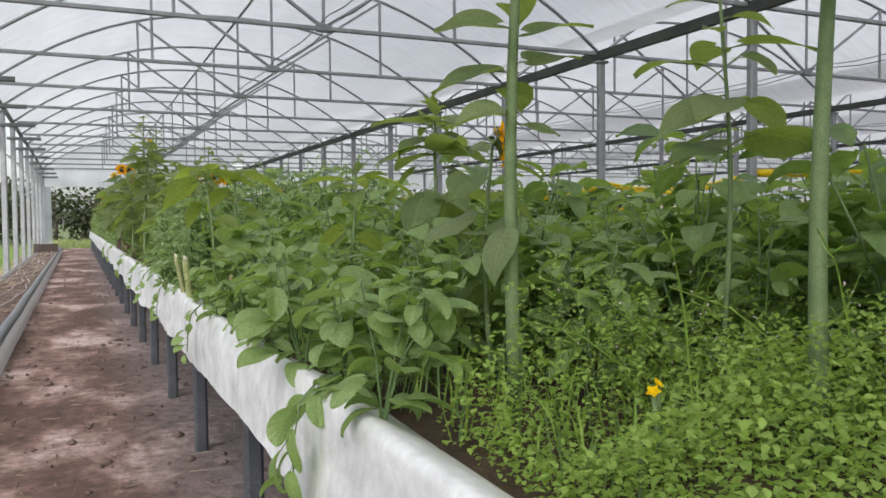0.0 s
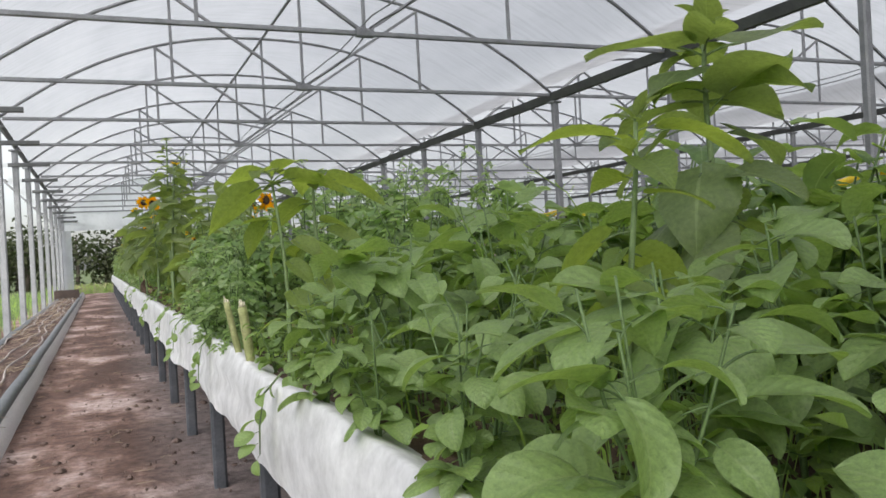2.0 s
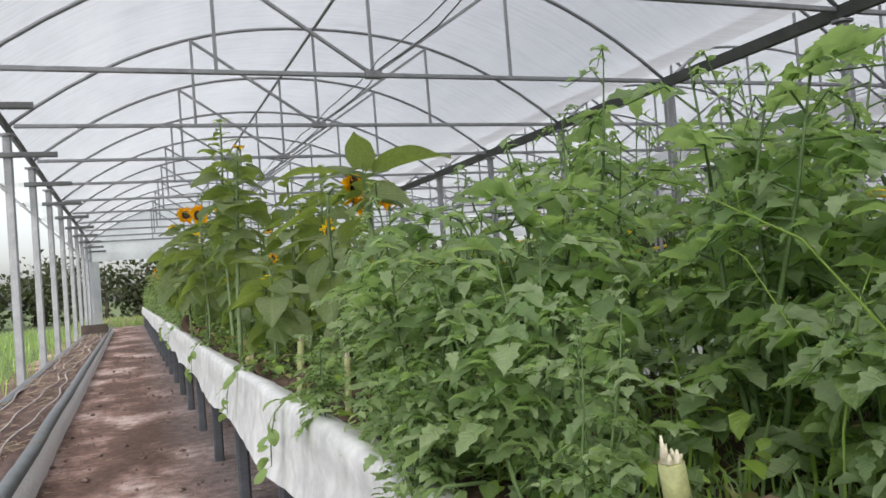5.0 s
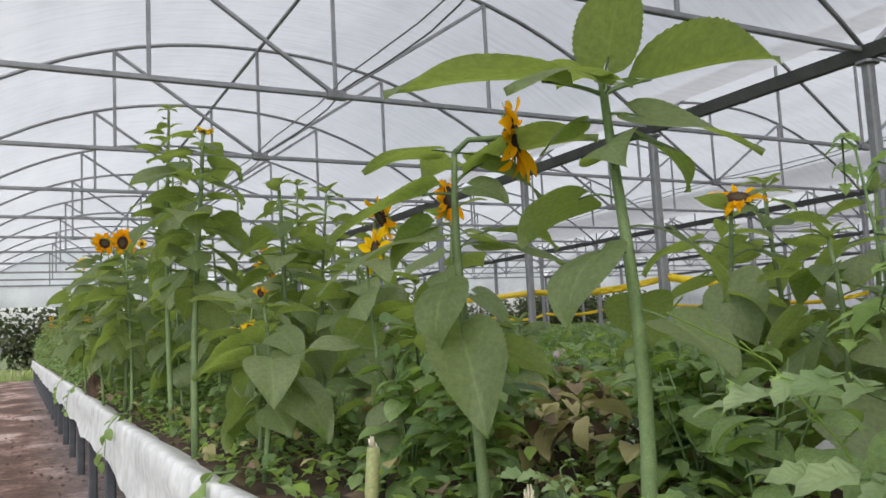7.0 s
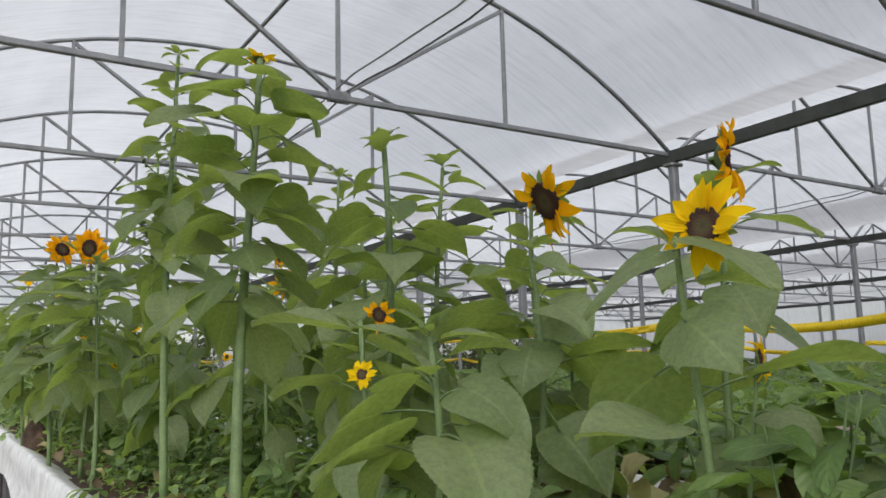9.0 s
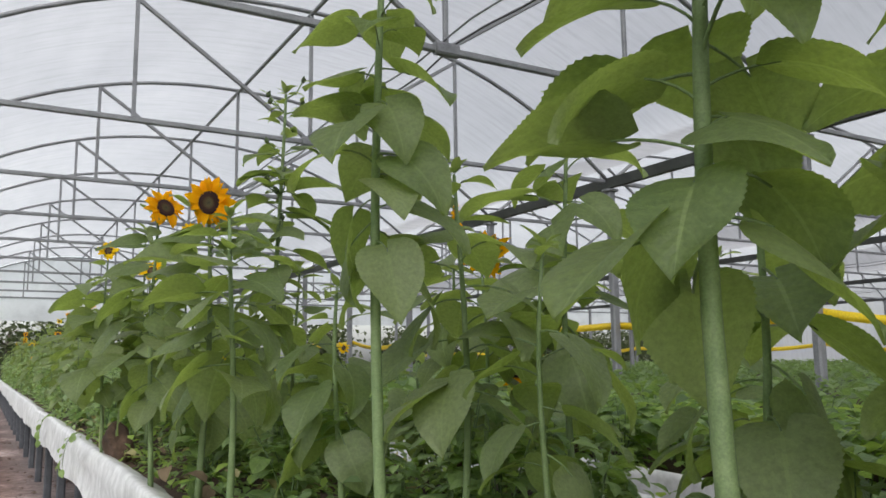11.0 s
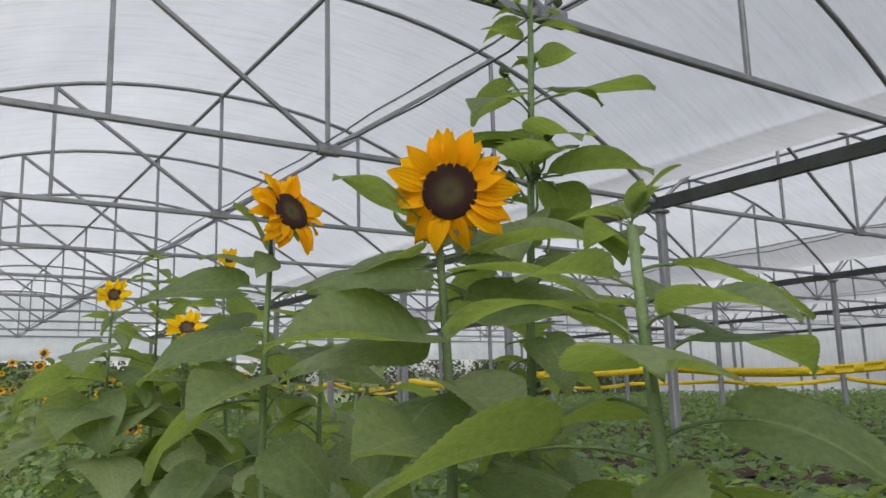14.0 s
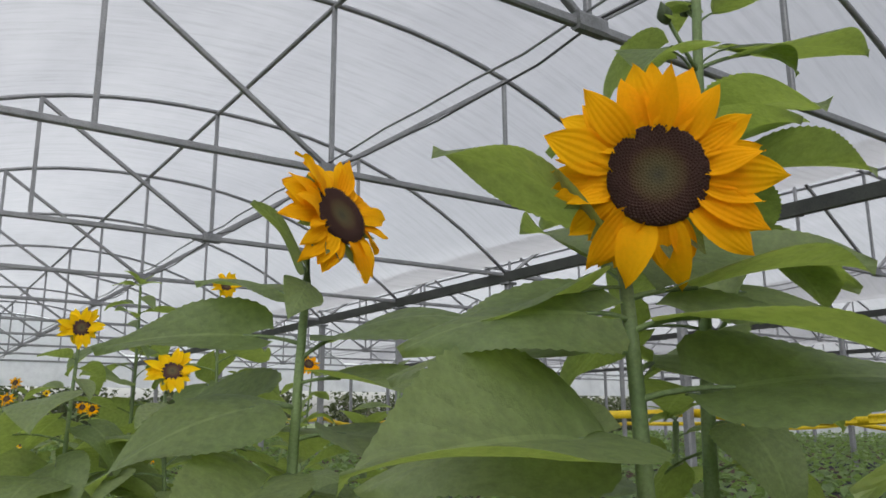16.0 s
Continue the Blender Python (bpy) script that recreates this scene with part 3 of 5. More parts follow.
for s in range(SPANS):
    V, F = [], []
    n, ny = 26, K1 - K0
    for j in range(2 * ny + 1):
        y = YA + (YB - YA) * j / (2 * ny)
        sag = 0.025 if j % 2 else 0.0
        for i in range(n + 1):
            x = XL + SPAN * i / n
            z = arch_z(x)
            if (i < n / 2 and s > 0) or (i > n / 2 and s < SPANS - 1):
                z = max(z, ZG + 0.30)
            V.append((x + s * SPAN, y, z + 0.045 - sag * math.sin(math.pi * i / n)))
    for j in range(2 * ny):
        for i in range(n):
            o = j * (n + 1) + i
            F.append((o, o + 1, o + n + 2, o + n + 1))
    tagged(new("ceiling", mesh_np("ceiling", V, F, FILM)), "arched translucent white plastic film roof", "roof", kind="structure")


def gable(name, y, bottom, s):
    V, F = [], []
    n = 26
    for i in range(n + 1):
        x = XL + SPAN * i / n
        V += [(x + s * SPAN, y, bottom), (x + s * SPAN, y, arch_z(x) + 0.02)]
        if i:
            F.append((2 * i - 2, 2 * i, 2 * i + 1, 2 * i - 1))
    return tagged(new(name, mesh_np(name, V, F, GABLEFILM)), "white film gable closing the roof's end", "wall", kind="structure")


for s in range(SPANS):
    gable("wall_north", YB + 0.04, 3.0, s)
    gable("wall_south", YA - 0.04, 0.0, s)


def film_sheet(name, a, b, z0, z1, label):
    """An upright film curtain with soft folds from a to b."""
    V, F, n = [], [], 60
    d = Vector((b[0] - a[0], b[1] - a[1], 0))
    nrm = Vector((-d.y, d.x, 0)).normalized()
    for i in range(n + 1):
        p = Vector((a[0], a[1], 0)) + d * (i / n) + nrm * (0.02 * math.sin(i * 1.9))
        V += [(p.x, p.y, z0), (p.x, p.y, z1)]
        if i:
            F.append((2 * i - 2, 2 * i, 2 * i + 1, 2 * i - 1))
    return tagged(new(name, mesh_np(name, V, F, WALLFILM)), label, "curtain", kind="structure")


film_sheet("wall_west", (XL - 0.12, YA), (XL - 0.12, YB), 3.08, ZG + 0.1, "rolled-up white film curtain along the open side")
film_sheet("wall_east", (XL + SPANS * SPAN + 0.1, YA), (XL + SPANS * SPAN + 0.1, YB), 0.9, ZG + 0.1, "white film curtain along the far side")
film_sheet("wall_corner", (XL - 0.35, YB - 0.1), (XL + 0.35, YB - 0.1), 0.05, 3.0, "white film strip at the corner post")


# ---- roof trusses, columns, gutters ----
def roof_truss():
    ob = thing("roof_truss", "galvanised steel arched roof truss with tie bar", "roof truss", (0, Y0, 0), "roof trusses of the greenhouse")
    pts = [(XL + SPAN * i / 22, 0, arch_z(XL + SPAN * i / 22)) for i in range(23)]
    V, F = tube(pts, 0.027, 8)
    part("arch", mesh_np("arch", V, F, STEEL), None, ob)
    part("tie_bar", barm((XL + 0.1, 0, ZTIE), (XG - 0.1, 0, ZTIE), 0.05, 0.06), STEEL, ob)
    xa, xb = 0.65, 4.61
    for x in (xa, XC, xb):
        part("upright", barm((x, 0, ZTIE + 0.03), (x, 0, arch_z(x) - 0.02), 0.042), STEEL, ob)
    part("diagonal_brace", barm((xa, 0.005, arch_z(xa) - 0.03), (XC - 0.06, 0.005, ZTIE + 0.05), 0.045), STEEL, ob)
    part("diagonal_brace", barm((xb, 0.005, arch_z(xb) - 0.03), (XC + 0.06, 0.005, ZTIE + 0.05), 0.045), STEEL, ob)
    b = barm((XC - 0.11, -0.012, ZTIE + 0.005), (XC + 0.11, -0.012, ZTIE + 0.005), 0.075, 0.11)
    part("gusset_plate", b, STEEL, ob)
    return ob


truss = roof_truss()
for s in range(SPANS):
    for k in range(K0, K1 + 1):
        if (s, k) != (0, 0):
            copy_thing(truss, pose(s * SPAN, Y0 + k * BAY, 0))


def column(x, side):
    ob = thing("column", "square galvanised steel greenhouse column", "column", (x, Y0, 0), "greenhouse columns")
    part("post", barm((0, 0, -0.02), (0, 0, ZG - 0.10), 0.12, 0.10), STEEL, ob)
    part("cap_plate", barm((0, 0, ZG - 0.13), (0, 0, ZG - 0.10), 0.22, 0.18), STEEL, ob)
    if side:
        part("arm", barm((-0.55, -0.06, ZG - 0.42), (0.66, -0.06, ZG - 0.42), 0.06, 0.08), GUTTER, ob, "dark grey arm across the post")
        part("knee_brace", barm((-0.5, -0.05, ZG - 0.46), (-0.04, -0.05, ZG - 0.95), 0.045), STEEL, ob)
    return ob


for s in range(SPANS + 1):
    first = column(XL + s * SPAN, s == 0)
    for k in range(K0, K1 + 1):
        if k:
            copy_thing(first, pose(XL + s * SPAN, Y0 + k * BAY, 0))


def gutter(x):
    """A folded steel gutter along the columns."""
    ob = thing("gutter", "long dark grey folded steel roof gutter", "gutter", (x, 0, ZG), "roof gutters")
    k = 0.62 if x > XL else 0.34
    prof = [(k * px, k * pz - 0.03) for px, pz in ((-0.16, 0.13), (-0.07, -0.08), (0.07, -0.08), (0.16, 0.13), (0.15, 0.135), (0.062, -0.066), (-0.062, -0.066), (-0.15, 0.135))]
    V = [(px, y, pz) for y in (YA - 0.2, YB + 0.2) for px, pz in prof]
    F = [(i, (i + 1) % 8, 8 + (i + 1) % 8, 8 + i) for i in range(8)]
    part("channel", mesh_np("channel", V, F, GUTTER, False), None, ob)
    for k in range(K0, K1) if x > XL else ():
        part("joint_strap", barm((0, Y0 + (k + 0.5) * BAY - 0.03, -0.05), (0, Y0 + (k + 0.5) * BAY + 0.03, -0.05), 0.10, 0.085), GUTTER, ob)
    return ob


for s in range(SPANS + 1):
    gutter(XL + s * SPAN)

for s in range(SPANS):
    ob = thing("ridge_purlin", "steel ridge pipe under the film roof", "purlin", (XC + s * SPAN, 0, ZTOP - 0.03), "ridge purlins")
    V, F = tube([(0, YA, 0), (0, YB, 0)], 0.025, 8)
    part("pipe", mesh_np("pipe", V, F, STEEL), None, ob)
    for dx, sag in ((0.07, 0.10), (-0.05, 0.03)):
        w = thing("support_wire", "thin wire strung from truss to truss", "wire", (XC + s * SPAN + dx, 0, ZTIE + 0.07), "roof wires")
        pts = []
        for k in range(K0, K1):
            for q in range(6):
                u = q / 6
                pts.append((0.03 * math.sin(q + k), Y0 + (k + u) * BAY, -sag * 4 * u * (1 - u) + 0.01 * math.sin(3 * q + k)))
        V, F = tube(pts, 0.009, 5)
        part("strand", mesh_np("strand", V, F, WIRE if sag > 0.05 else STEEL), None, w)


# ---- raised beds ----
def liner_mesh(y0, y1, side, seed):
    """The white liner that hangs over a bed's rim with folds and an uneven hem."""
    V, F, U = [], [], []
    n = int((y1 - y0) / 0.06)
    prof = [(0.13, -0.055), (0.05, -0.010), (0.015, 0.004), (-0.006, 0.002), (-0.016, -0.02), (-0.022, -0.08), (-0.026, -0.14), (-0.030, -0.21), (-0.028, -0.285)]
    for i in range(n + 1):
        y = y0 + (y1 - y0) * i / n
        sagz = 0.005 * math.sin(y * 4.33 + seed) + 0.02 * noise.noise(Vector((y * 0.8, seed, 0)))
        for j, (px, pz) in enumerate(prof):
            q = j / (len(prof) - 1)
            fold = 0.022 * noise.noise(Vector((y * 0.8 + pz * 4, seed + 2.0, pz * 15))) * (0.3 + q) + 0.010 * noise.noise(Vector((y * 1.7 + 14 * pz, seed, 5 + 6 * pz)))
            hem = (0.04 * noise.noise(Vector((y * 1.1, seed + 9, 1))) + 0.014 * noise.noise(Vector((y * 6, seed + 3, 1)))) * q * q
            V.append((side * (px + fold * (1 if j > 2 else 0.3)), y, pz + sagz * (1 - 0.4 * q) + hem))
            U.append((q, y))
        if i:
            o, m = (i - 1) * len(prof), len(prof)
            for j in range(m - 1):
                F.append((o + j, o + j + 1, o + m + j + 1, o + m + j))
    return mesh_np("liner", V, F, LINER, True, U)


def raised_bed(x0, x1, y0, y1, legs_y, seed, lined=True):
    ob = thing("raised_bed", "long raised growing bed with white liner on dark steel legs" if lined else "long raised growing bed full of low leafy crop", "raised bed", (x0, 0, RIM), "raised beds")
    w = x1 - x0
    if lined:
        part("liner", liner_mesh(y0, y1, 1, seed), None, ob, "white fabric liner hanging over the rim")
        r = part("liner", liner_mesh(y0, y1, -1, seed + 4), None, ob, "white fabric liner hanging over the rim")
        r.location = (w, 0, 0)
    for px in (0.04, w - 0.04):
        part("rail", barm((px, y0, -0.125), (px, y1, -0.125), 0.05, 0.14), LEGM, ob, "dark steel edge rail")
    part("base_board", barm((w / 2, y0, -0.21), (w / 2, y1, -0.21), w - 0.06, 0.05), LEGM, ob)
    V, F = [], []
    nx, ny = 12, int((y1 - y0) / 0.12)
    for j in range(ny + 1):
        for i in range(nx + 1):
            x, y = 0.02 + (w - 0.04) * i / nx, y0 + (y1 - y0) * j / ny
            V.append((x, y, -0.05 + 0.05 * noise.noise(Vector((x * 4, y * 4, seed))) + 0.03 * noise.noise(Vector((x * 11, y * 11, seed)))))
    for j in range(ny):
        for i in range(nx):
            o = j * (nx + 1) + i
            F.append((o, o + 1, o + nx + 2, o + nx + 1))
    part("soil", mesh_np("soil", V, F, SOIL), None, ob, "crumbly dark brown soil")
    leg = None
    for y in legs_y:
        for px in (0.06, w - 0.06):
            if leg is None:
                bm = barm((0, 0, -RIM - 0.01), (0, 0, -0.17), 0.07, 0.055)
                leg = part("leg", bm, LEGM, ob)
                leg.location = (px, y, 0)
            else:
                o = part("leg", leg.data, None, ob)
                o.location = (px, y, 0)
    for y in legs_y:
        part("cross_bar", barm((0.06, y, -0.27), (w - 0.06, y, -0.27), 0.045), LEGM, ob)
    return ob


BED_END = 42.3
LEGS = [5.53 + 1.45 * k for k in range(-7, 26)]
raised_bed(0.0, 1.5, -4.0, BED_END, LEGS, 0.7)
for i, bx in enumerate((1.98, 3.85, 5.62)):
    raised_bed(bx, bx + 1.45, -4.0, BED_END, LEGS[::3], 3.3 + 5 * i, i == 0)
for i, bx in enumerate((7.75, 9.7, 11.65, 13.6, 17.2, 19.2, 21.2, 23.2, 26.5, 29, 31.5)):
    raised_bed(bx, bx + 1.55, 2.0, BED_END, LEGS[5::6], 30.3 + 5 * i, False)

# ---- low trough beside the aisle ----
trough = thing("planter_trough", "low soil trough with pale metal side boards", "planter", (0, 0, 0))
XT = -1.18
for x, d in ((XT, 1), (-1.93, -1)):
    V, F = [], []
    n = 90
    for i in range(n + 1):
        y = -5 + 44.5 * i / n
        wv = 0.012 * noise.noise(Vector((y * 0.7, x, 0)))
        for px, pz in ((0.05 * d, -0.02), (0.034 * d, 0.07), (0.0, 0.165), (-0.015 * d, 0.172), (-0.02 * d, 0.06)):
            V.append((x + px + wv, y, pz))
        if i:
            o = (i - 1) * 5
            for j in range(4):
                F.append((o + j, o + j + 1, o + 6 + j, o + 5 + j))
    part("side_board", mesh_np("side_board", V, F, BOARD), None, trough, "pale grey metal board")
    V, F = [], []
    for i in range(n + 1):
        y = -5 + 44.5 * i / n
        wv = 0.012 * noise.noise(Vector((y * 0.7, x, 0)))
        for px, pz in ((0.004 * d, 0.160), (-0.002 * d, 0.205), (-0.05 * d, 0.222), (-0.10 * d, 0.19)):
            V.append((x + px + wv, y, pz))
        if i:
            o = (i - 1) * 4
            for j in range(3):
                F.append((o + j, o + j + 1, o + 5 + j, o + 4 + j))
    part("lip", mesh_np("lip", V, F, LIP), None, trough, "dark grey folded lip")
V, F = [], []
nx, ny = 16, 400
for j in range(ny + 1):
    for i in range(nx + 1):
        x, y = -1.92 + 0.71 * i / nx, -5 + 44.4 * j / ny
        V.append((x, y, 0.165 + 0.06 * noise.noise(Vector((x * 5, y * 5, 1))) + 0.035 * noise.noise(Vector((x * 14, y * 14, 2)))))
for j in range(ny):
    for i in range(nx):
        o = j * (nx + 1) + i
        F.append((o, o + 1, o + nx + 2, o + nx + 1))
part("soil", mesh_np("soil", V, F, TRSOIL), None, trough, "bare reddish brown soil")

rr = random.Random(5)
for x in (-1.36, -1.52, -1.74):
    ob = thing("drip_hose", "pale beige drip hose lying loosely on the soil", "hose", (x, 0, 0.2), "drip hoses on the trough soil")
    pts = [(0.05 * math.sin(0.9 * y + x * 9) + 0.025 * math.sin(3.1 * y + x), y, 0.012 + 0.012 * math.sin(2.2 * y + x)) for y in [-5 + 0.25 * i for i in range(176)]]
    V, F = tube(pts, 0.011, 6)
    part("hose", mesh_np("hose", V, F, ROPE), None, ob)

s = Soup()
for i in range(700):
    x, y = rr.uniform(-1.85, -1.3), rr.uniform(2, 36)
    a, ln = rr.uniform(0, 6.28), rr.uniform(0.06, 0.3)
    p = Vector((x, y, 0.2))
    d = Vector((math.cos(a), math.sin(a), rr.uniform(-0.05, 0.15))) * ln
    V, F = tube([p, p + d * 0.5 + Vector((0.02, 0.01, 0.015)), p + d], [0.003, 0.0025, 0.0015], 4, False)
    s.add(V, F)
tagged(new("dry_twigs", s.mesh("dry_twigs", [STRAW])), "dry twigs scattered over the trough soil", "twigs", kind="stuff")

ob = thing("wooden_box", "dark wooden box at the trough's end", "box", (-1.6, 33.5, 0.15))
for dx, dy, sx, sy in ((0, -0.4, 0.78, 0.04), (0, 0.4, 0.78, 0.04), (-0.37, 0, 0.04, 0.76), (0.37, 0, 0.04, 0.76)):
    part("board", barm((dx, dy, 0), (dx, dy, 0.34), sx, sy), WOOD, ob)

# clods, litter and twigs on the aisle floor
s = Soup()
for i in range(1200):
    x, y = rr.uniform(XT + 0.06, 0.5), 2.5 + 24 * rr.random() ** 1.5
    if rr.random() < 0.13:
        a, ln = rr.uniform(0, 6.28), rr.uniform(0.03, 0.13)
        p, d = Vector((x, y, 0.016)), Vector((math.cos(a), math.sin(a), 0.04)) * ln
        V, F = tube([p, p + d], [0.0025, 0.0015], 4, False)
        s.add(V, F, 0)
    else:
        e = 0.005 + 0.034 * rr.random() ** 3.5
        q = [e * rr.uniform(0.6, 1.3) for _ in range(6)]
        V = [(x + q[0], y, 0.01), (x, y + q[1], 0.008), (x - q[2], y, 0.01), (x, y - q[3], 0.006), (x, y, 0.01 + 0.6 * q[4]), (x, y, -0.005)]
        s.add(V, [(0, 1, 4), (1, 2, 4), (2, 3, 4), (3, 0, 4), (1, 0, 5), (2, 1, 5), (3, 2, 5), (0, 3, 5)], 1)
tagged(new("floor_litter", s.mesh("floor_litter", [STRAW, CRUMB])), "straw bits and soil crumbs on the aisle floor", "litter", kind="stuff")


# ---- yellow tapes between the far columns ----
def tape(x, z, y0, y1, seed):
    ob = thing("yellow_tape", "bright yellow plastic tape strung between steel columns", "tape", (x, 0, z), "yellow tapes")
    V, F = [], []
    n = int((y1 - y0) / 0.3)
    for i in range(n + 1):
        y = y0 + (y1 - y0) * i / n
        u = ((y - Y0) / BAY) % 1.0
        sg = -0.16 * 4 * u * (1 - u) * (0.6 + 0.5 * math.sin(seed + int((y - Y0) / BAY) * 1.7))
        tw = 0.03 * math.sin(y * 1.3 + seed)
        for e, t in ((-0.05, -1), (-0.05, 1), (0.05, 1), (0.05, -1)):
            V.append((0.09 + tw * (e / 0.05) + 0.002 * t, y, sg + e))
        if i:
            o = (i - 1) * 4
            for j in range(4):
                F.append((o + j, o + (j + 1) % 4, o + 4 + (j + 1) % 4, o + 4 + j))
    part("strip", mesh_np("strip", V, F, YELLOW), None, ob)


for sp, z, sd in ((1, 1.80, 0.4), (2, 1.62, 2.2)):
    tape(XL + sp * SPAN, z, 2.0, YB, sd + sp)


# ---- sunflowers that can be told apart ----
def face_to(x, y, z, ex, ey, ez):
    return (ex - x, ey - y, ez - z)


SF = sunflower
SF(0.365, 2.61, 2.25, 7, 0.18, (0.05, 0.05), 0.018, bare=0.78, seed=1, extra=((1.24, 200, 58, 0.13), (1.58, 150, 14, 0.15, -20), (1.60, -25, 2, 0.12, 20), (1.50, 165, 24, 0.12, -25), (1.66, -60, 6, 0.14, 15), (1.46, -30, 6, 0.09, 20), (1.68, 185, 8, 0.15, -20), (1.74, 60, 0, 0.15), (1.55, 60, 8, 0.13)), label="tall thick-stemmed sunflower with bare lower stem and high leaves")
SF(0.50, 2.98, 1.47, 7, 0.17, (0, 0), 0.009, ((0.52, 2.94, 1.45, (0.94, -0.33, 0.24), 0.032, 0),), 0.4, 2, label="slender sunflower with one golden half-hidden head")
SF(0.70, 2.065, 2.2, 7, 0.17, (0.0, 0), 0.019, bare=0.66, seed=3, label="tall sunflower with a thick pale green stem")
SF(0.80, 2.42, 1.75, 6, 0.16, (0, 0), 0.008, bare=0.6, seed=4, extra=((1.52, 158, 26, 0.16, -36), (1.42, 170, 18, 0.12, -20), (1.62, -40, 4, 0.14, 20)))
SF(0.31, 3.60, 1.40, 5, 0.15, (0.0, 0.0), 0.008, bare=0.45, seed=5, young=True, extra=((1.36, 160, 2, 0.14), (1.36, -25, 0, 0.15), (1.37, 70, -6, 0.12), (1.33, -110, 12, 0.11), (1.2, 200, 34, 0.08), (1.12, -40, 0, 0.08)), label="young sunflower with fresh pale green leaves")
SF(0.76, 3.89, 1.66, 9, 0.22, (0, 0.0), 0.011, bare=0.4, seed=6, extra=((1.60, 155, -4, 0.2), (1.60, -25, -6, 0.21), (1.61, -120, -2, 0.17), (1.61, 60, -8, 0.18), (1.52, -75, 10, 0.2), (1.52, 190, 8, 0.19), (1.5, 110, 4, 0.18), (1.5, 10, 6, 0.19)), label="sunflower with a dense pointed crown of leaves")
SF(0.10, 5.24, 1.46, 3, 0.13, (-0.02, 0.0), 0.0095, bare=0.3, seed=7, young=True, extra=((1.46, 152, 34, 0.22, 34), (1.36, 162, 50, 0.14, 30), (1.47, 30, -8, 0.17), (1.48, -70, -14, 0.13), (1.48, -130, -4, 0.13), (1.46, -25, 4, 0.2, -30), (1.48, 90, -20, 0.16), (1.47, 200, 2, 0.16, 25), (1.26, 165, 66, 0.09), (1.27, -32, 24, 0.14, 24), (1.2, -60, 34, 0.12, 20)), label="young sunflower with very broad green leaves")
SF(0.24, 5.30, 1.48, 4, 0.15, (0.0, 0), 0.010, bare=0.4, seed=8, young=True, extra=((1.40, 150, 18, 0.17, 25), (1.46, 100, -6, 0.16), (1.46, -18, 6, 0.2, -28), (1.47, -100, -12, 0.13), (1.46, 190, -4, 0.15), (1.30, -30, 20, 0.15, 20)))
SF(0.28, 7.72, 1.60, 5, 0.15, (0.0, 0.0), 0.014, bare=0.58, seed=9, crown=False, extra=((1.58, 150, -4, 0.24), (1.58, -25, -4, 0.23), (1.59, 60, -12, 0.2), (1.58, -110, -40, 0.15), (1.60, 200, 10, 0.16), (1.55, -70, 30, 0.17)), label="sunflower with a wide flat crown of leaves")
SF(0.245, 8.12, 1.58, 4, 0.15, (0.0, 0.0), 0.013, ((0.325, 8.05, 1.60, (0.76, -0.63, 0.08), 0.038, 0),), 0.55, 10, crown=False, extra=((1.58, 150, 2, 0.14), (1.50, 158, 18, 0.2), (1.52, -30, -14, 0.22), (1.42, 165, 12, 0.17), (1.40, -40, 10, 0.17), (1.28, -120, 62, 0.2), (1.58, -20, 20, 0.15)), label="sunflower with a golden head turned aside")
SF(0.80, 9.80, 1.70, 10, 0.2, (0, 0), 0.011, ((0.80, 9.76, 1.71, (-0.87, 0.1, -0.47), 0.05, 0),), 0.3, 11)
SF(0.43, 9.00, 1.48, 6, 0.18, (0, 0), 0.009, ((0.43, 8.97, 1.49, (-1.0, -0.09, 0.05), 0.04, 1),), 0.2, 12, extra=((1.475, -95, 20, 0.15), (1.46, 170, 30, 0.14)), label="drooping sunflower with a yellow open head")
SF(0.84, 9.26, 1.68, 10, 0.21, (0, 0), 0.011, ((0.82, 9.22, 1.70, (0.61, -0.75, 0.02), 0.04, 0),), 0.3, 13)
SF(0.70, 9.12, 1.28, 6, 0.15, (0, 0), 0.007, ((0.70, 9.09, 1.30, (0.52, -0.81, 0.08), 0.026, 2),), 0.3, 14)
SF(0.26, 9.71, 1.40, 8, 0.17, (0.01, 0), 0.009, ((0.28, 9.68, 1.41, (-0.75, -0.35, -0.3), 0.0165, 0), (0.23, 9.66, 1.29, (-0.5, -0.7, 0.05), 0.0165, 1)), 0.35, 15, extra=((1.36, -60, 34, 0.14), (1.37, 150, 0, 0.17), (1.30, -20, 16, 0.15)), label="sunflower with two ragged yellow heads one above another")
SF(0.42, 9.93, 1.86, 12, 0.19, (0.02, 0.02), 0.015, bare=0.4, seed=16, label="tall sunflower with a leaning stem and broad leaves")
SF(0.20, 11.14, 2.47, 19, 0.195, (0.0, 0.0), 0.015, bare=0.45, seed=17, label="very tall sunflower with tiers of broad leaves and no flower")
SF(0.12, 10.08, 2.10, 17, 0.205, (0.05, 0.07), 0.016, ((0.20, 10.20, 2.13, (0.1, -0.1, 1), 0.026, 1),), 0.5, 18, crown=False, label="very tall sunflower with one upward yellow head")
SF(0.98, 11.43, 2.15, 14, 0.25, (0, 0), 0.012, bare=0.4, seed=19)
SF(0.62, 10.45, 1.75, 11, 0.23, (0, 0), 0.011, bare=0.3, seed=20)
SF(0.80, 10.10, 1.45, 8, 0.2, (0, 0), 0.010, bare=0.3, seed=21)
SF(0.45, 12.69, 2.47, 18, 0.17, (0.02, 0.0), 0.013, bare=0.4, seed=22, tufts=12, extra=((2.2, -30, -4, 0.21), (2.04, -34, 4, 0.2), (2.12, 150, 0, 0.14), (1.95, -10, 8, 0.2)), label="tall branching sunflower with many small dark buds")
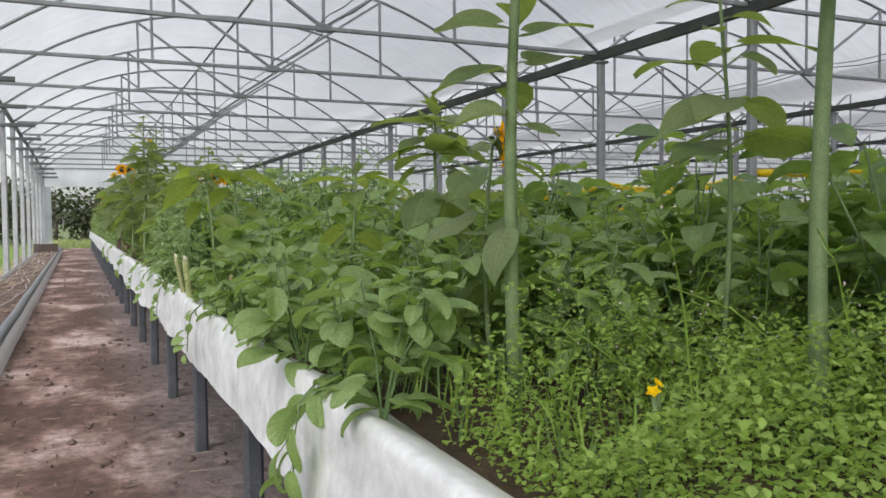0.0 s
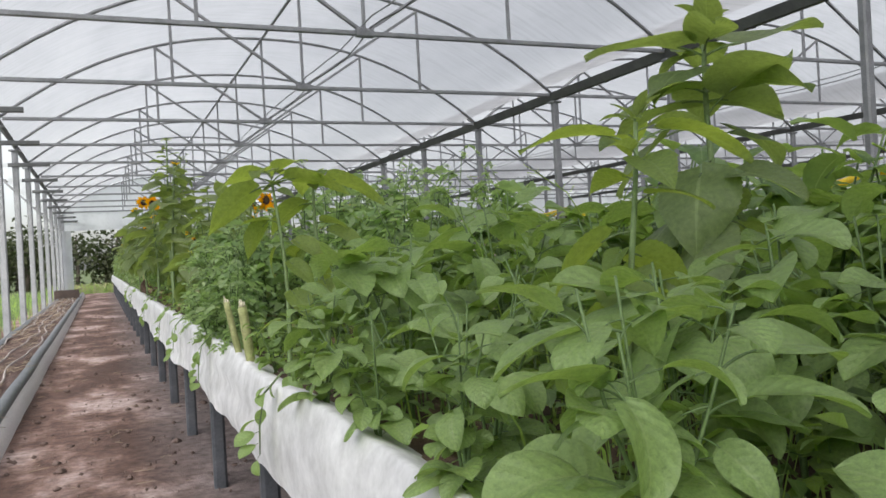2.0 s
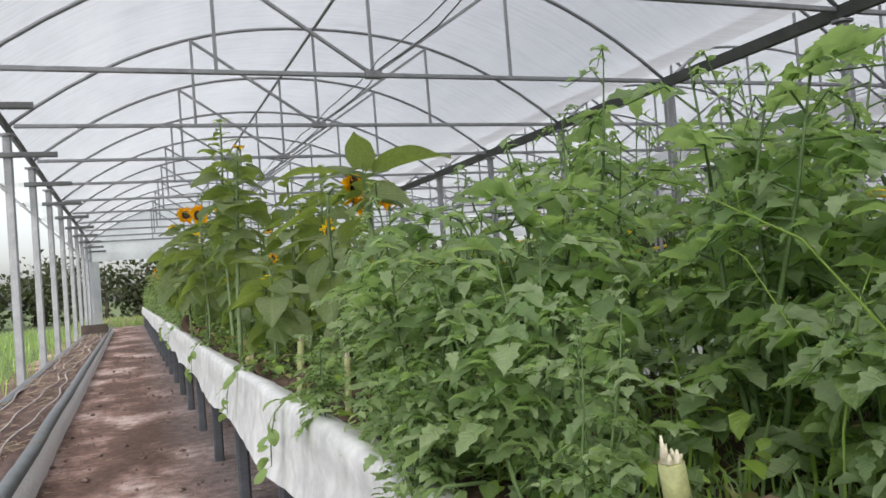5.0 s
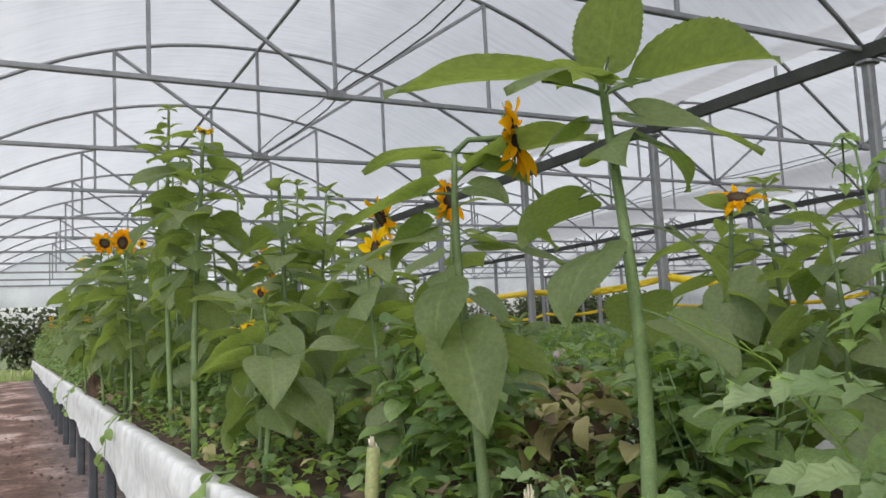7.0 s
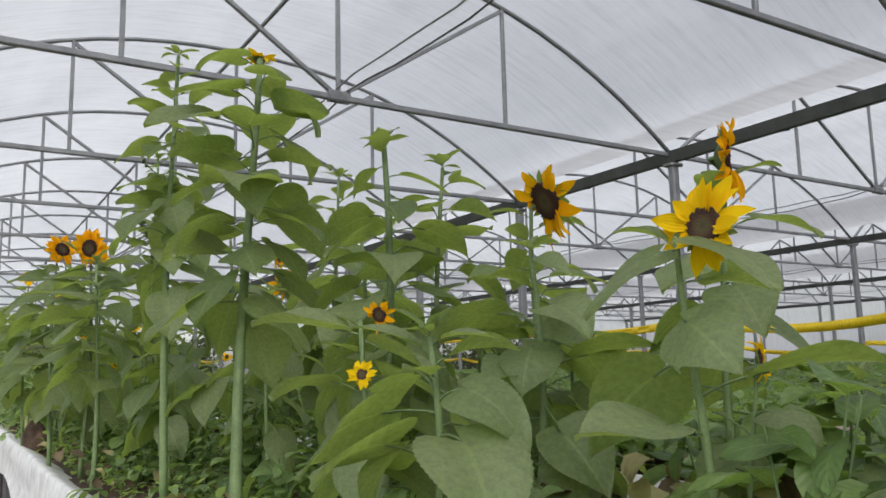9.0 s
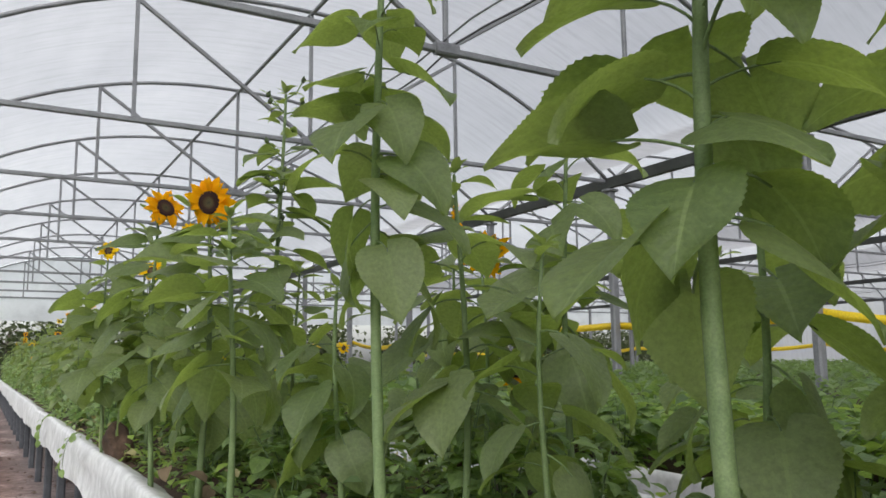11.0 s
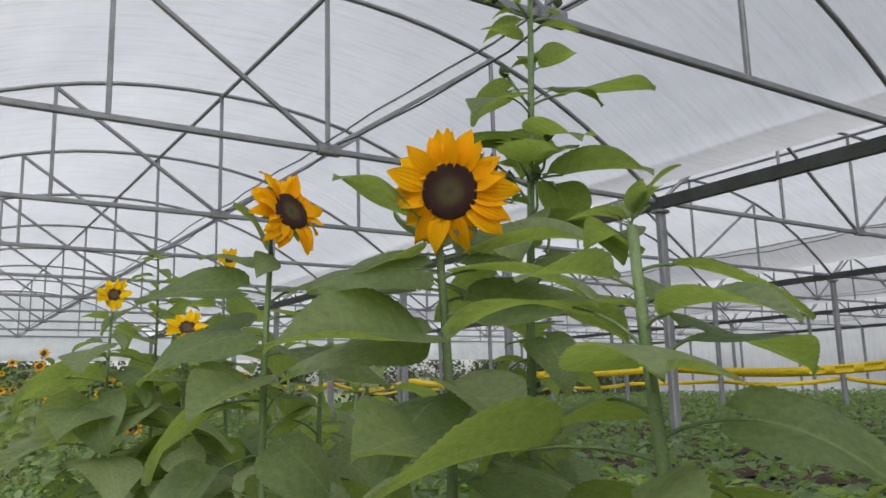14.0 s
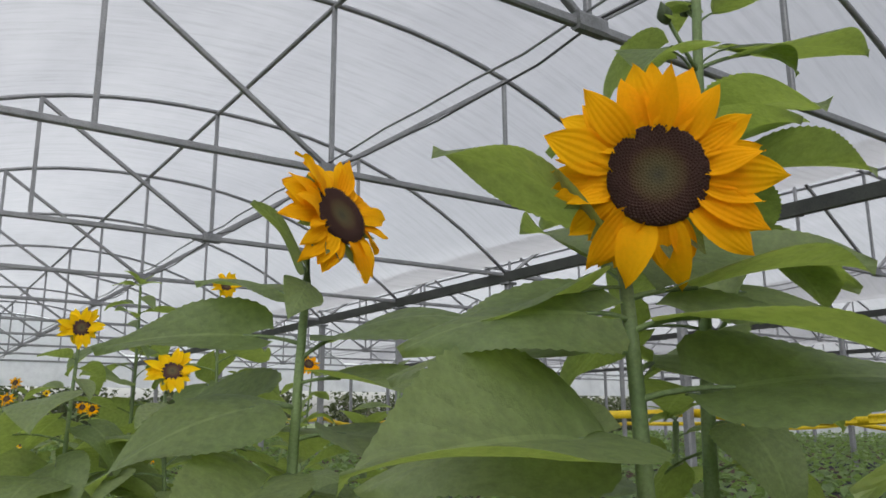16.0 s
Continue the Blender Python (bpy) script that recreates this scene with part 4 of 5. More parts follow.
SF(0.11, 12.08, 1.80, 13, 0.23, (0.0, 0.0), 0.013, bare=0.48, seed=23, label="sunflower with a silvery young crown above broad leaves")
SF(0.93, 12.07, 1.85, 9, 0.2, (0, 0), 0.009, ((0.95, 12.05, 1.87, (0.75, -0.59, 0.07), 0.027, 0),), 0.35, 24)
SF(0.90, 11.80, 1.70, 9, 0.21, (0, 0), 0.010, ((0.90, 11.78, 1.70, (0.5, 0.6, 0.2), 0.04, 0),), 0.35, 25)
SF(0.14, 12.56, 1.86, 7, 0.24, (0.0, -0.02), 0.014, ((0.121, 12.477, 1.929, (-0.50, -0.52, -0.10), 0.043, "fine"),), 0.35, 26, crown=False, full=0.7, extra=((1.86, 146, -40, 0.17, 4), (1.84, 158, 20, 0.12, -8), (1.81, 172, 10, 0.17, -34), (1.83, -28, 2, 0.2, 24), (1.80, -55, 10, 0.2, 16), (1.74, -44, 6, 0.22, 20), (1.70, 176, 6, 0.24, -26), (1.70, 152, 10, 0.2, -30), (1.84, 75, -20, 0.15), (1.76, 30, 0, 0.19, 10), (1.78, 125, 6, 0.18, -12), (1.64, -110, 25, 0.2), (1.62, 205, 24, 0.2, -10)), label="sunflower with a large golden head and dark brown disc")
SF(0.03, 12.98, 1.90, 8, 0.22, (0.0, 0.0), 0.012, ((0.048, 12.926, 1.98, (0.31, -0.92, 0.35), 0.039, "fine"),), 0.35, 27, crown=False, full=0.74, extra=((1.90, 160, -62, 0.10, 0), (1.87, 150, -14, 0.12, -16), (1.90, 235, 24, 0.085, -40), (1.82, 152, 4, 0.19, -22), (1.80, -32, -16, 0.2, 18), (1.77, -58, 8, 0.17, 24), (1.74, 175, 12, 0.2, -30), (1.74, 120, 6, 0.2, -10), (1.70, -20, 8, 0.2, 22), (1.66, 210, 24, 0.2, -12), (1.7, 60, 0, 0.2)), label="sunflower with a golden head turned half away")
SF(0.01, 14.36, 1.92, 15, 0.24, (0, 0), 0.010, ((0.003, 14.32, 1.97, (-0.2, -0.9, 0.1), 0.032, 1),), 0.35, 28)
SF(0.24, 14.31, 1.80, 15, 0.24, (0, 0), 0.010, ((0.234, 14.27, 1.86, (-0.2, -0.8, 0.45), 0.04, 1),), 0.35, 29)
SF(0.54, 14.77, 2.14, 16, 0.23, (0, 0), 0.010, ((0.533, 14.73, 2.19, (-0.1, -0.9, 0.1), 0.028, 1),), 0.35, 30)
SF(0.30, 15.0, 2.2, 17, 0.22, (0, 0), 0.010, bare=0.35, seed=31)

for i, (x, y, t) in enumerate(((0.25, 13.2, 1.7), (0.5, 13.5, 1.62), (0.62, 12.9, 1.72), (0.35, 11.75, 1.55), (0.45, 11.2, 1.8), (0.55, 14.1, 1.7), (0.75, 13.9, 1.85), (0.2, 9.35, 1.35), (0.62, 9.6, 1.55))):
    SF(x, y, t, 10, 0.20, (0, 0), 0.011, bare=0.42, seed=60 + i)
SF(0.62, 10.0, 1.85, 10, 0.22, (0.05, 0.05), 0.011, bare=0.45, seed=95)
SF(1.19, 8.35, 1.56, 9, 0.23, (0, 0), 0.012, ((1.21, 8.32, 1.56, (-0.3, -0.4, 0.8), 0.032, 0),), 0.42, 98, label="sunflower with an upward golden head among broad leaves")
SF(1.46, 8.42, 1.62, 10, 0.2, (0, 0), 0.011, bare=0.4, seed=99)
SF(1.08, 7.97, 1.4, 8, 0.2, (0, 0), 0.010, bare=0.4, seed=94)
SF(1.31, 8.02, 1.52, 9, 0.2, (0, 0), 0.010, bare=0.4, seed=93)
sr = random.Random(77)
spots = []
for i in range(900):
    x, y = sr.uniform(0.12, 1.3), sr.uniform(8.3, 41.5)
    if y < 15.5 and (x < 0.35 or sr.random() < 0.45):
        continue
    if all((x - a) ** 2 + ((y - b) * 0.7) ** 2 > 0.10 for a, b in spots):
        spots.append((x, y))
    if len(spots) >= 92:
        break
for i, (x, y) in enumerate(spots):
    far = y > 15.5
    top = sr.uniform(1.4, 2.1) if far else sr.uniform(1.25, 1.7)
    hd = ()
    if sr.random() < (0.45 if far else 0.3):
        hd = ((x + 0.02, y - 0.03, top + 0.03, (sr.uniform(-0.8, 0.3), -0.8, sr.uniform(-0.1, 0.5)), sr.uniform(0.02, 0.034), sr.randrange(3)),)
    SF(x, y, top, 13 if far else 10, sr.uniform(0.16, 0.22), (sr.uniform(-0.05, 0.05), sr.uniform(-0.05, 0.05)), 0.009, hd, sr.uniform(0.12, 0.3) if far else sr.uniform(0.2, 0.4), 100 + i, joined=far)


# ---- broad-leaved bushy plants ----
def bean_plant(H, leaves, size, seed, spread=0.2):
    """A bushy plant with ovate leaves, each a part of its own."""
    rng = random.Random(seed)
    ob = thing("bean_plant", "bushy leafy green plant with broad oval leaves", "plant", (0, 0, 0), "bushy plants in the raised beds")
    axes = []
    for k in range(4):
        a = rng.uniform(0, 6.28)
        sp = spread * rng.uniform(0.3, 1)
        pts = [Vector((math.cos(a) * sp * u ** 1.4, math.sin(a) * sp * u ** 1.4, H * rng.uniform(0.85, 1.0) * u)) for u in (0, 0.25, 0.5, 0.75, 1)]
        axes.append((pts, a))
        V, F = tube(pts, [0.006, 0.005, 0.004, 0.003, 0.002], 5)
        part("stem", mesh_np("stem", V, F, BSTEM), None, ob)
    for i in range(leaves):
        pts, a = axes[i % 4]
        u = rng.uniform(0.04, 1.0) ** 0.85 * 4
        k = min(3, int(u))
        p = pts[k].lerp(pts[k + 1], u - k)
        o = part("leaf", BEAN_LEAVES[rng.randrange(7)], None, ob)
        c = size * rng.uniform(0.5, 1.25) * (0.7 if u > 3.7 else 1)
        o.matrix_basis = Matrix.Translation(p) @ pose(0, 0, 0, rng.uniform(-22, 22), rng.uniform(-22, 30), rng.uniform(0, 360)) @ Matrix.Diagonal((c, c, c, 1))
    return ob


def bean_soup(H, leaves, size, seed, spread=0.22):
    """The same plant with its foliage in one mesh, for the rows behind."""
    rng = random.Random(seed)
    s = Soup()
    ob = thing("bean_plant", "bushy leafy green plant with broad oval leaves", "plant", (0, 0, 0), "bushy plants in the raised beds")
    for k in range(4):
        a = rng.uniform(0, 6.28)
        sp = spread * rng.uniform(0.3, 1)
        h = H * rng.uniform(0.75, 1.0)
        pts = [Vector((math.cos(a) * sp * u ** 1.4, math.sin(a) * sp * u ** 1.4, h * u)) for u in (0, 0.33, 0.66, 1)]
        V, F = tube(pts, [0.007, 0.006, 0.004, 0.003], 4)
        part("stem", mesh_np("stem", V, F, BSTEM), None, ob)
        for i in range(leaves // 4):
            u = rng.uniform(0.04, 1.0) ** 0.85 * 3
            j = min(2, int(u))
            p = pts[j].lerp(pts[j + 1], u - j)
            az, c = rng.uniform(0, 360), size * rng.uniform(0.6, 1.2)
            pe = c * rng.uniform(0.3, 0.7)
            V, F, U = blade(c, c * rng.uniform(0.52, 0.66), rng, "oval", 6, 4, rng.uniform(-0.1, 0.4), rng.uniform(0.5, 1.5), 0, rng.uniform(-0.15, 0.5), 0.045)
            s.add(V, F, 0, U, Matrix.Translation(p) @ pose(0, 0, 0, rng.uniform(-18, 18), rng.uniform(-22, 22), az) @ Matrix.Translation((pe, 0, pe * 0.25)))
    part("foliage", s.mesh("foliage", [BEANLEAF]), None, ob)
    return ob


near_kinds = [bean_plant(0.42 + 0.05 * i, 46, 0.115 + 0.012 * (i % 3), 40 + i) for i in range(4)]
far_kinds = [bean_soup(0.5 + 0.06 * i, 100, 0.115 + 0.008 * i, 50 + i) for i in range(5)]
br = random.Random(21)
used = {}
def place(kinds, i, x, y, z, sc):
    m = pose(x, y, z, br.uniform(-5, 5), br.uniform(-5, 5), br.uniform(0, 360))
    key = (id(kinds), i)
    if key not in used:
        used[key] = kinds[i]
        kinds[i].matrix_basis = m @ Matrix.Diagonal((sc, sc, sc, 1))
        return kinds[i]
    keep = kinds[i].scale.copy()
    kinds[i].scale = (sc, sc, sc)
    o = copy_thing(kinds[i], m)
    kinds[i].scale = keep
    return o


near_spots = [(0.14, 2.95, 0.75), (0.2, 3.35, 0.85), (0.5, 3.45, 0.9), (0.16, 3.85, 0.7), (0.45, 4.0, 0.95), (0.2, 4.35, 1.0), (0.55, 4.5, 1.05), (0.18, 4.72, 0.8), (0.9, 3.6, 1.05),
              (0.42, 4.95, 1.05), (0.75, 4.9, 1.15), (0.62, 5.35, 1.15), (0.95, 5.3, 1.2), (0.85, 4.4, 1.1), (1.15, 4.1, 1.1), (0.95, 3.0, 0.9), (1.2, 3.3, 1.0), (1.1, 4.8, 1.2),
              (1.25, 2.6, 0.9), (0.62, 5.6, 0.9), (0.9, 5.75, 1.0), (0.5, 6.0, 0.7), (0.6, 2.62, 0.75), (0.95, 2.45, 0.85), (1.25, 2.2, 0.8), (0.62, 2.9, 0.9), (0.72, 3.2, 1.0), (1.0, 2.75, 1.0), (0.5, 3.15, 0.85), (0.85, 3.35, 1.1), (0.03, 3.2, 0.75), (0.04, 3.7, 0.6), (0.05, 4.15, 0.7), (0.04, 4.55, 0.7), (0.04, 2.6, 0.7), (0.05, 2.85, 0.6), (0.07, 5.35, 0.5), (0.3, 2.9, 0.8), (0.26, 7.2, 0.8), (0.55, 7.75, 0.7), (0.85, 8.2, 0.8), (0.6, 8.7, 0.6)]
for i, (x, y, sc) in enumerate(near_spots):
    place(near_kinds, i % 4, x, y, 0.80, sc)
n = 0
for j in range(40):
    y = -1.0 + 0.36 * j
    for x in (1.25, 2.15, 2.55, 3.0, 4.05, 4.6, 5.8, 6.5):
        tall = y < 7.6
        if not tall and (x > 3.2 or br.random() < 0.35):
            continue
        if x < 1.4 and y > 9.5 and br.random() < 0.5:
            continue
        n += 1
        place(far_kinds, n % 5, x + br.uniform(-0.15, 0.15), y + br.uniform(-0.15, 0.15), 0.80, (br.uniform(0.85, 1.08) if x < 3.2 else br.uniform(0.65, 0.9)) if tall else br.uniform(0.4, 0.62))
for j in range(12):
    place(far_kinds, j % 5, br.uniform(1.05, 1.42), 0.6 + 0.37 * j, 0.80, br.uniform(0.55, 0.85))
for j in range(62):
    y = 8.2 + 0.17 * j
    place(far_kinds, j % 5, br.uniform(0.25, 1.35), y, 0.80, br.uniform(0.45, 0.8) if y < 15 else br.uniform(0.55, 0.95))


# ---- tomato plants ----
def tomato(H, seed):
    rng = random.Random(seed)
    ob = thing("tomato_plant", "tall feathery tomato plant with small dark leaflets", "tomato plant", (0, 0, 0), "tomato plants in the raised bed")
    s = Soup()
    for k in range(4):
        st = Soup()
        a, sp = rng.uniform(0, 6.28), rng.uniform(0.05, 0.26)
        h = H * rng.uniform(0.7, 1.0)
        pts = [Vector((math.cos(a) * sp * u, math.sin(a) * sp * u, h * u)) + Vector((rng.uniform(-0.02, 0.02), rng.uniform(-0.02, 0.02), 0)) for u in (0, 0.25, 0.5, 0.75, 1)]
        V, F = tube(pts, [0.008, 0.007, 0.006, 0.004, 0.002], 5)
        st.add(V, F)
        for i in range(16):
            u = (0.1 + 0.9 * i / 15) * 4
            j = min(3, int(u))
            p = pts[j].lerp(pts[j + 1], u - j)
            ln = rng.uniform(0.13, 0.25) * (0.45 if u > 3.6 else 1)
            M = Matrix.Translation(p) @ pose(0, 0, 0, rng.uniform(-20, 20), rng.uniform(-35, 25), rng.uniform(0, 360))
            q = [Vector((ln * t, 0, 0.05 * math.sin(2.4 * t) - 0.08 * t * t)) for t in (0, 0.5, 1)]
            V, F = tube(q, [0.003, 0.002, 0.0012], 4, False)
            st.add(V, F, 0, None, M)
            for t, sd in ((0.25, 1), (0.28, -1), (0.45, 1), (0.48, -1), (0.65, 1), (0.68, -1), (0.85, 1), (0.88, -1), (1.0, 0)):
                c = ln * rng.uniform(0.2, 0.4)
                V, F, U = blade(c, c * rng.uniform(0.52, 0.76), rng, "heart", 7, 2, 0.3, rng.uniform(0.2, 1.3), 0.2, 0.0, 0.04)
                zz = 0.05 * math.sin(2.4 * t) - 0.08 * t * t
                s.add(V, F, 0, U, M @ Matrix.Translation((ln * t, 0, zz)) @ pose(0, 0, 0, rng.uniform(-20, 20), rng.uniform(-10, 25), 62 * sd + rng.uniform(-12, 12)))
        part("stem", st.mesh("stem", [BSTEM]), None, ob)
    part("foliage", s.mesh("foliage", [TOMLEAF]), None, ob)
    return ob


toms = [tomato(0.8 + 0.12 * i, 90 + i) for i in range(4)]
tr = random.Random(8)
spots_t = [(0.45, 5.8, 0.62), (0.1, 6.3, 0.6), (0.08, 6.75, 0.65), (0.1, 7.1, 0.5), (0.28, 6.55, 0.95), (0.6, 6.35, 1.05), (0.9, 6.5, 1.1), (0.5, 6.85, 1.1), (0.22, 6.95, 0.8), (1.15, 6.9, 1.1), (0.8, 7.1, 1.0), (1.0, 6.0, 1.05), (1.3, 5.9, 1.1), (0.75, 5.95, 0.95), (1.2, 7.5, 0.9), (0.03, 6.05, 0.36), (0.0, 6.6, 0.42), (0.02, 7.5, 0.36),
           (0.2, 15.6, 0.5), (0.5, 16.2, 0.6), (0.2, 17.3, 0.6), (0.7, 17.6, 0.7), (0.25, 19, 0.6), (0.6, 20, 0.7), (0.2, 21.5, 0.7), (0.8, 22.5, 0.8), (0.3, 24, 0.8), (0.3, 26.5, 0.85), (0.7, 28, 0.9), (0.25, 30, 0.9), (0.7, 32, 0.9), (0.25, 34, 0.9), (0.3, 37, 1.0), (0.25, 39, 1.0), (0.7, 40, 1.0), (0.2, 41.5, 0.9)]
for i, (x, y, sc) in enumerate(spots_t):
    key = i % 4
    sc = min(sc, (0.90 if y < 10 else 1.2) / (0.8 + 0.12 * key))
    m = pose(x, y, 0.80, 0, 0, tr.uniform(0, 360))
    if i < 4:
        toms[key].matrix_basis = m @ Matrix.Diagonal((sc, sc, sc, 1))
    else:
        keep = toms[key].scale.copy()
        toms[key].scale = (sc, sc, sc)
        copy_thing(toms[key], m)
        toms[key].scale = keep


# ---- small growth: weeds, grass, low crop ----
def scatter(name, label, cat, mats, count, region, size, seed, rows=4, cols=2, aspect=0.7, zfun=None, shape="ovate", pitch=(-40, 30), droop=(0.2, 1.2)):
    rng = random.Random(seed)
    s = Soup()
    for i in range(count):
        x, y, z = region(rng)
        c = size * rng.uniform(0.6, 1.3)
        V, F, U = blade(c, c * aspect, rng, shape, rows, cols, rng.uniform(0.1, 0.5), rng.uniform(*droop), 0, rng.uniform(-0.3, 0.4), 0.03)
        s.add(V, F, rng.randrange(len(mats)), U, Matrix.Translation((x, y, z)) @ pose(0, 0, 0, rng.uniform(-20, 20), rng.uniform(*pitch), rng.uniform(0, 360)))
    return tagged(new(name, s.mesh(name, mats)), label, cat, kind="stuff")


def weed_region(rng):
    x, y = rng.uniform(0.12, 1.4), 1.3 + 1.2 * rng.random() ** 0.85
    top = 0.86 + 0.32 * max(0, 0.6 + noise.noise(Vector((x * 3, y * 3, 0)))) * min(1, x / 0.4)
    return x, y, rng.uniform(0.80, top)


scatter("weeds", "mat of small bright green weeds over the soil", "weeds", [BRIGHT], 24000, weed_region, 0.015, 31, 3, 2, 0.7)
scatter("weeds", "low dark green weeds between the plants", "weeds", [BEANLEAF, BRIGHT, CROPLEAF], 8000,
        lambda r: (r.uniform(0.1, 1.4), r.uniform(3.0, 16), 0.80 + r.uniform(0, 0.2) * r.random()), 0.05, 32, 3, 2, 0.6)
scatter("withered_leaves", "withered brown leaves lying and hanging in the bed", "dry leaves", [DRY, PALEDRY], 420,
        lambda r: (r.uniform(0.08, 1.4), r.uniform(5.2, 18), 0.81 + r.uniform(0, 0.12)), 0.08, 33, 5, 2, 0.6, droop=(0.8, 2.4))
scatter("weeds", "far weedy growth at the end of the bed", "weeds", [TOMLEAF, CROPLEAF], 9000,
        lambda r: (r.uniform(0.05, 1.4), r.uniform(15.5, 42), 0.80 + 0.55 * r.random() ** 1.3), 0.075, 34, 3, 2, 0.5)


scatter("withered_leaves", "pale yellowish withered leaves among the low plants", "dry leaves", [PALEDRY, PALEDRY, DRY, PALEDRY], 300,
        lambda r: (r.uniform(0.55, 1.4), r.uniform(8.3, 9.6), 0.84 + r.uniform(0, 0.24)), 0.095, 37, 5, 2, 0.6, droop=(0.8, 2.4))


def wild_stalks(seed):
    """Thin arching weed stalks with tiny pods and pale florets."""
    rng = random.Random(seed)
    s = Soup()
    for i in range(110):
        x, y = rng.uniform(0.35, 1.3), rng.uniform(2.0, 3.2) if i < 34 else rng.uniform(4.3, 7.6)
        a, h = rng.uniform(0, 6.28), rng.uniform(0.25, 0.52) if i < 34 else rng.uniform(0.3, 0.75)
        pts = [Vector((x + math.cos(a) * 0.28 * u ** 2, y + math.sin(a) * 0.28 * u ** 2, 0.8 + h * (u - 0.25 * u ** 3) * 1.25)) for u in (0, 0.25, 0.5, 0.75, 1)]
        V, F = tube(pts, [0.003, 0.0025, 0.002, 0.0015, 0.001], 4, False)
        s.add(V, F, 0)
        for k in range(16):
            u = rng.uniform(1.2, 3.99)
            p = pts[int(u)].lerp(pts[int(u) + 1], u - int(u))
            d = Vector((rng.uniform(-1, 1), rng.uniform(-1, 1), rng.uniform(-0.2, 1))).normalized() * rng.uniform(0.012, 0.035)
            V, F = tube([p, p + d], [0.0007, 0.0016], 3, False)
            s.add(V, F, 0)
            if rng.random() < 0.35:
                V, F, U = blade(0.007, 0.006, rng, "ovate", 2, 2)
                s.add(V, F, 1, None, Matrix.Translation(p + d) @ pose(0, 0, 0, rng.uniform(-90, 90), rng.uniform(-90, 90), 0))
    return tagged(new("wild_stalks", s.mesh("wild_stalks", [BRIGHT, PALE])), "thin arching weed stalks with tiny white florets", "weeds", kind="stuff")


wild_stalks(12)


def blossom(x, y, z, face, r, seed):
    ob = thing("yellow_blossom", "soft yellow trumpet blossom among the weeds", "flower", (x, y, z), "yellow blossoms")
    q = Vector(face).to_track_quat("Z", "Y").to_matrix().to_4x4()
    rng = random.Random(seed)
    for k in range(5):
        V, F, U = blade(r, r * 0.75, rng, "ovate", 5, 4, 0.3, 0.8, 0, 0.9)
        p = part("petal", mesh_np("petal", V, F, PETALY, True, U), None, ob)
        p.matrix_basis = q @ pose(0, 0, 0, 0, 0, 72 * k) @ Matrix.Translation((r * 0.1, 0, 0))
    V, F = tube([(0, 0, z * 0 - 0.16), (0.01, 0, -0.08), (0, 0, 0)], [0.003, 0.003, 0.006], 6)
    part("stalk", mesh_np("stalk", V, F, BSTEM), None, ob)


blossom(0.34, 2.10, 0.955, (-0.5, -0.4, 0.7), 0.015, 1)
blossom(0.37, 2.13, 0.96, (0.3, -0.5, 0.7), 0.013, 2)


def pale_cluster(x, y, z, seed):
    """A round cluster of small pale blossoms on one stalk."""
    rng = random.Random(seed)
    ob = thing("pale_blossom", "cluster of small pale pink blossoms above low leaves", "flower", (x, y, z))
    V, F = tube([(0.02, 0.02, -0.3), (0.0, 0.01, -0.12), (0, 0, 0)], [0.004, 0.003, 0.003], 5)
    part("stalk", mesh_np("stalk", V, F, BSTEM), None, ob)
    for k in range(9):
        c = Vector((rng.gauss(0, 0.025), rng.gauss(0, 0.025), rng.uniform(-0.01, 0.05)))
        s = Soup()
        for j in range(5):
            V, F, U = blade(0.017, 0.013, rng, "ovate", 3, 2, 0.2, 0.6, 0, 0.5)
            s.add(V, F, 0, U, pose(0, 0, 0, 0, 0, 72 * j))
        o = part("blossom", s.mesh("blossom", [PALE]), None, ob)
        o.matrix_basis = Matrix.Translation(c) @ pose(0, 0, 0, rng.uniform(-60, 60), rng.uniform(-60, 60), 0)


pale_cluster(1.36, 9.36, 1.10, 3)


def grass(name, region, count, length, seed, mats, label):
    rng = random.Random(seed)
    s = Soup()
    for i in range(count):
        x, y, z = region(rng)
        a, ln = rng.uniform(0, 6.28), length * rng.uniform(0.5, 1.3)
        ou = Vector((math.cos(a), math.sin(a), 0))
        sd = Vector((-math.sin(a), math.cos(a), 0)) * ln * 0.018
        b = Vector((x, y, z))
        p1, p2 = b + ou * ln * 0.15 + Vector((0, 0, ln * 0.55)), b + ou * ln * rng.uniform(0.3, 0.7) + Vector((0, 0, ln * rng.uniform(0.6, 0.95)))
        s.add([b - sd, b + sd, p1 + sd * 0.8, p1 - sd * 0.8, p2], [(0, 1, 2, 3), (3, 2, 4)], rng.randrange(len(mats)))
    return tagged(new(name, s.mesh(name, mats)), label, "grass", kind="stuff")


grass("grass", lambda r: (r.uniform(0.15, 1.3), r.uniform(2.0, 7.0), 0.8), 2600, 0.16, 61, [BRIGHT, CROPLEAF], "fine grass growing between the plants")
grass("grass", lambda r: (r.uniform(-14, -2.15), r.uniform(8, 46), -0.06), 16000, 0.4, 62, [CROPLEAF, BRIGHT, CROPLEAF], "tall meadow grass outside the open side")
grass("grass", lambda r: (r.uniform(-3, 3), r.uniform(45, 52), -0.06), 4000, 0.5, 63, [CROPLEAF, BRIGHT, STRAW], "meadow grass beyond the greenhouse end")


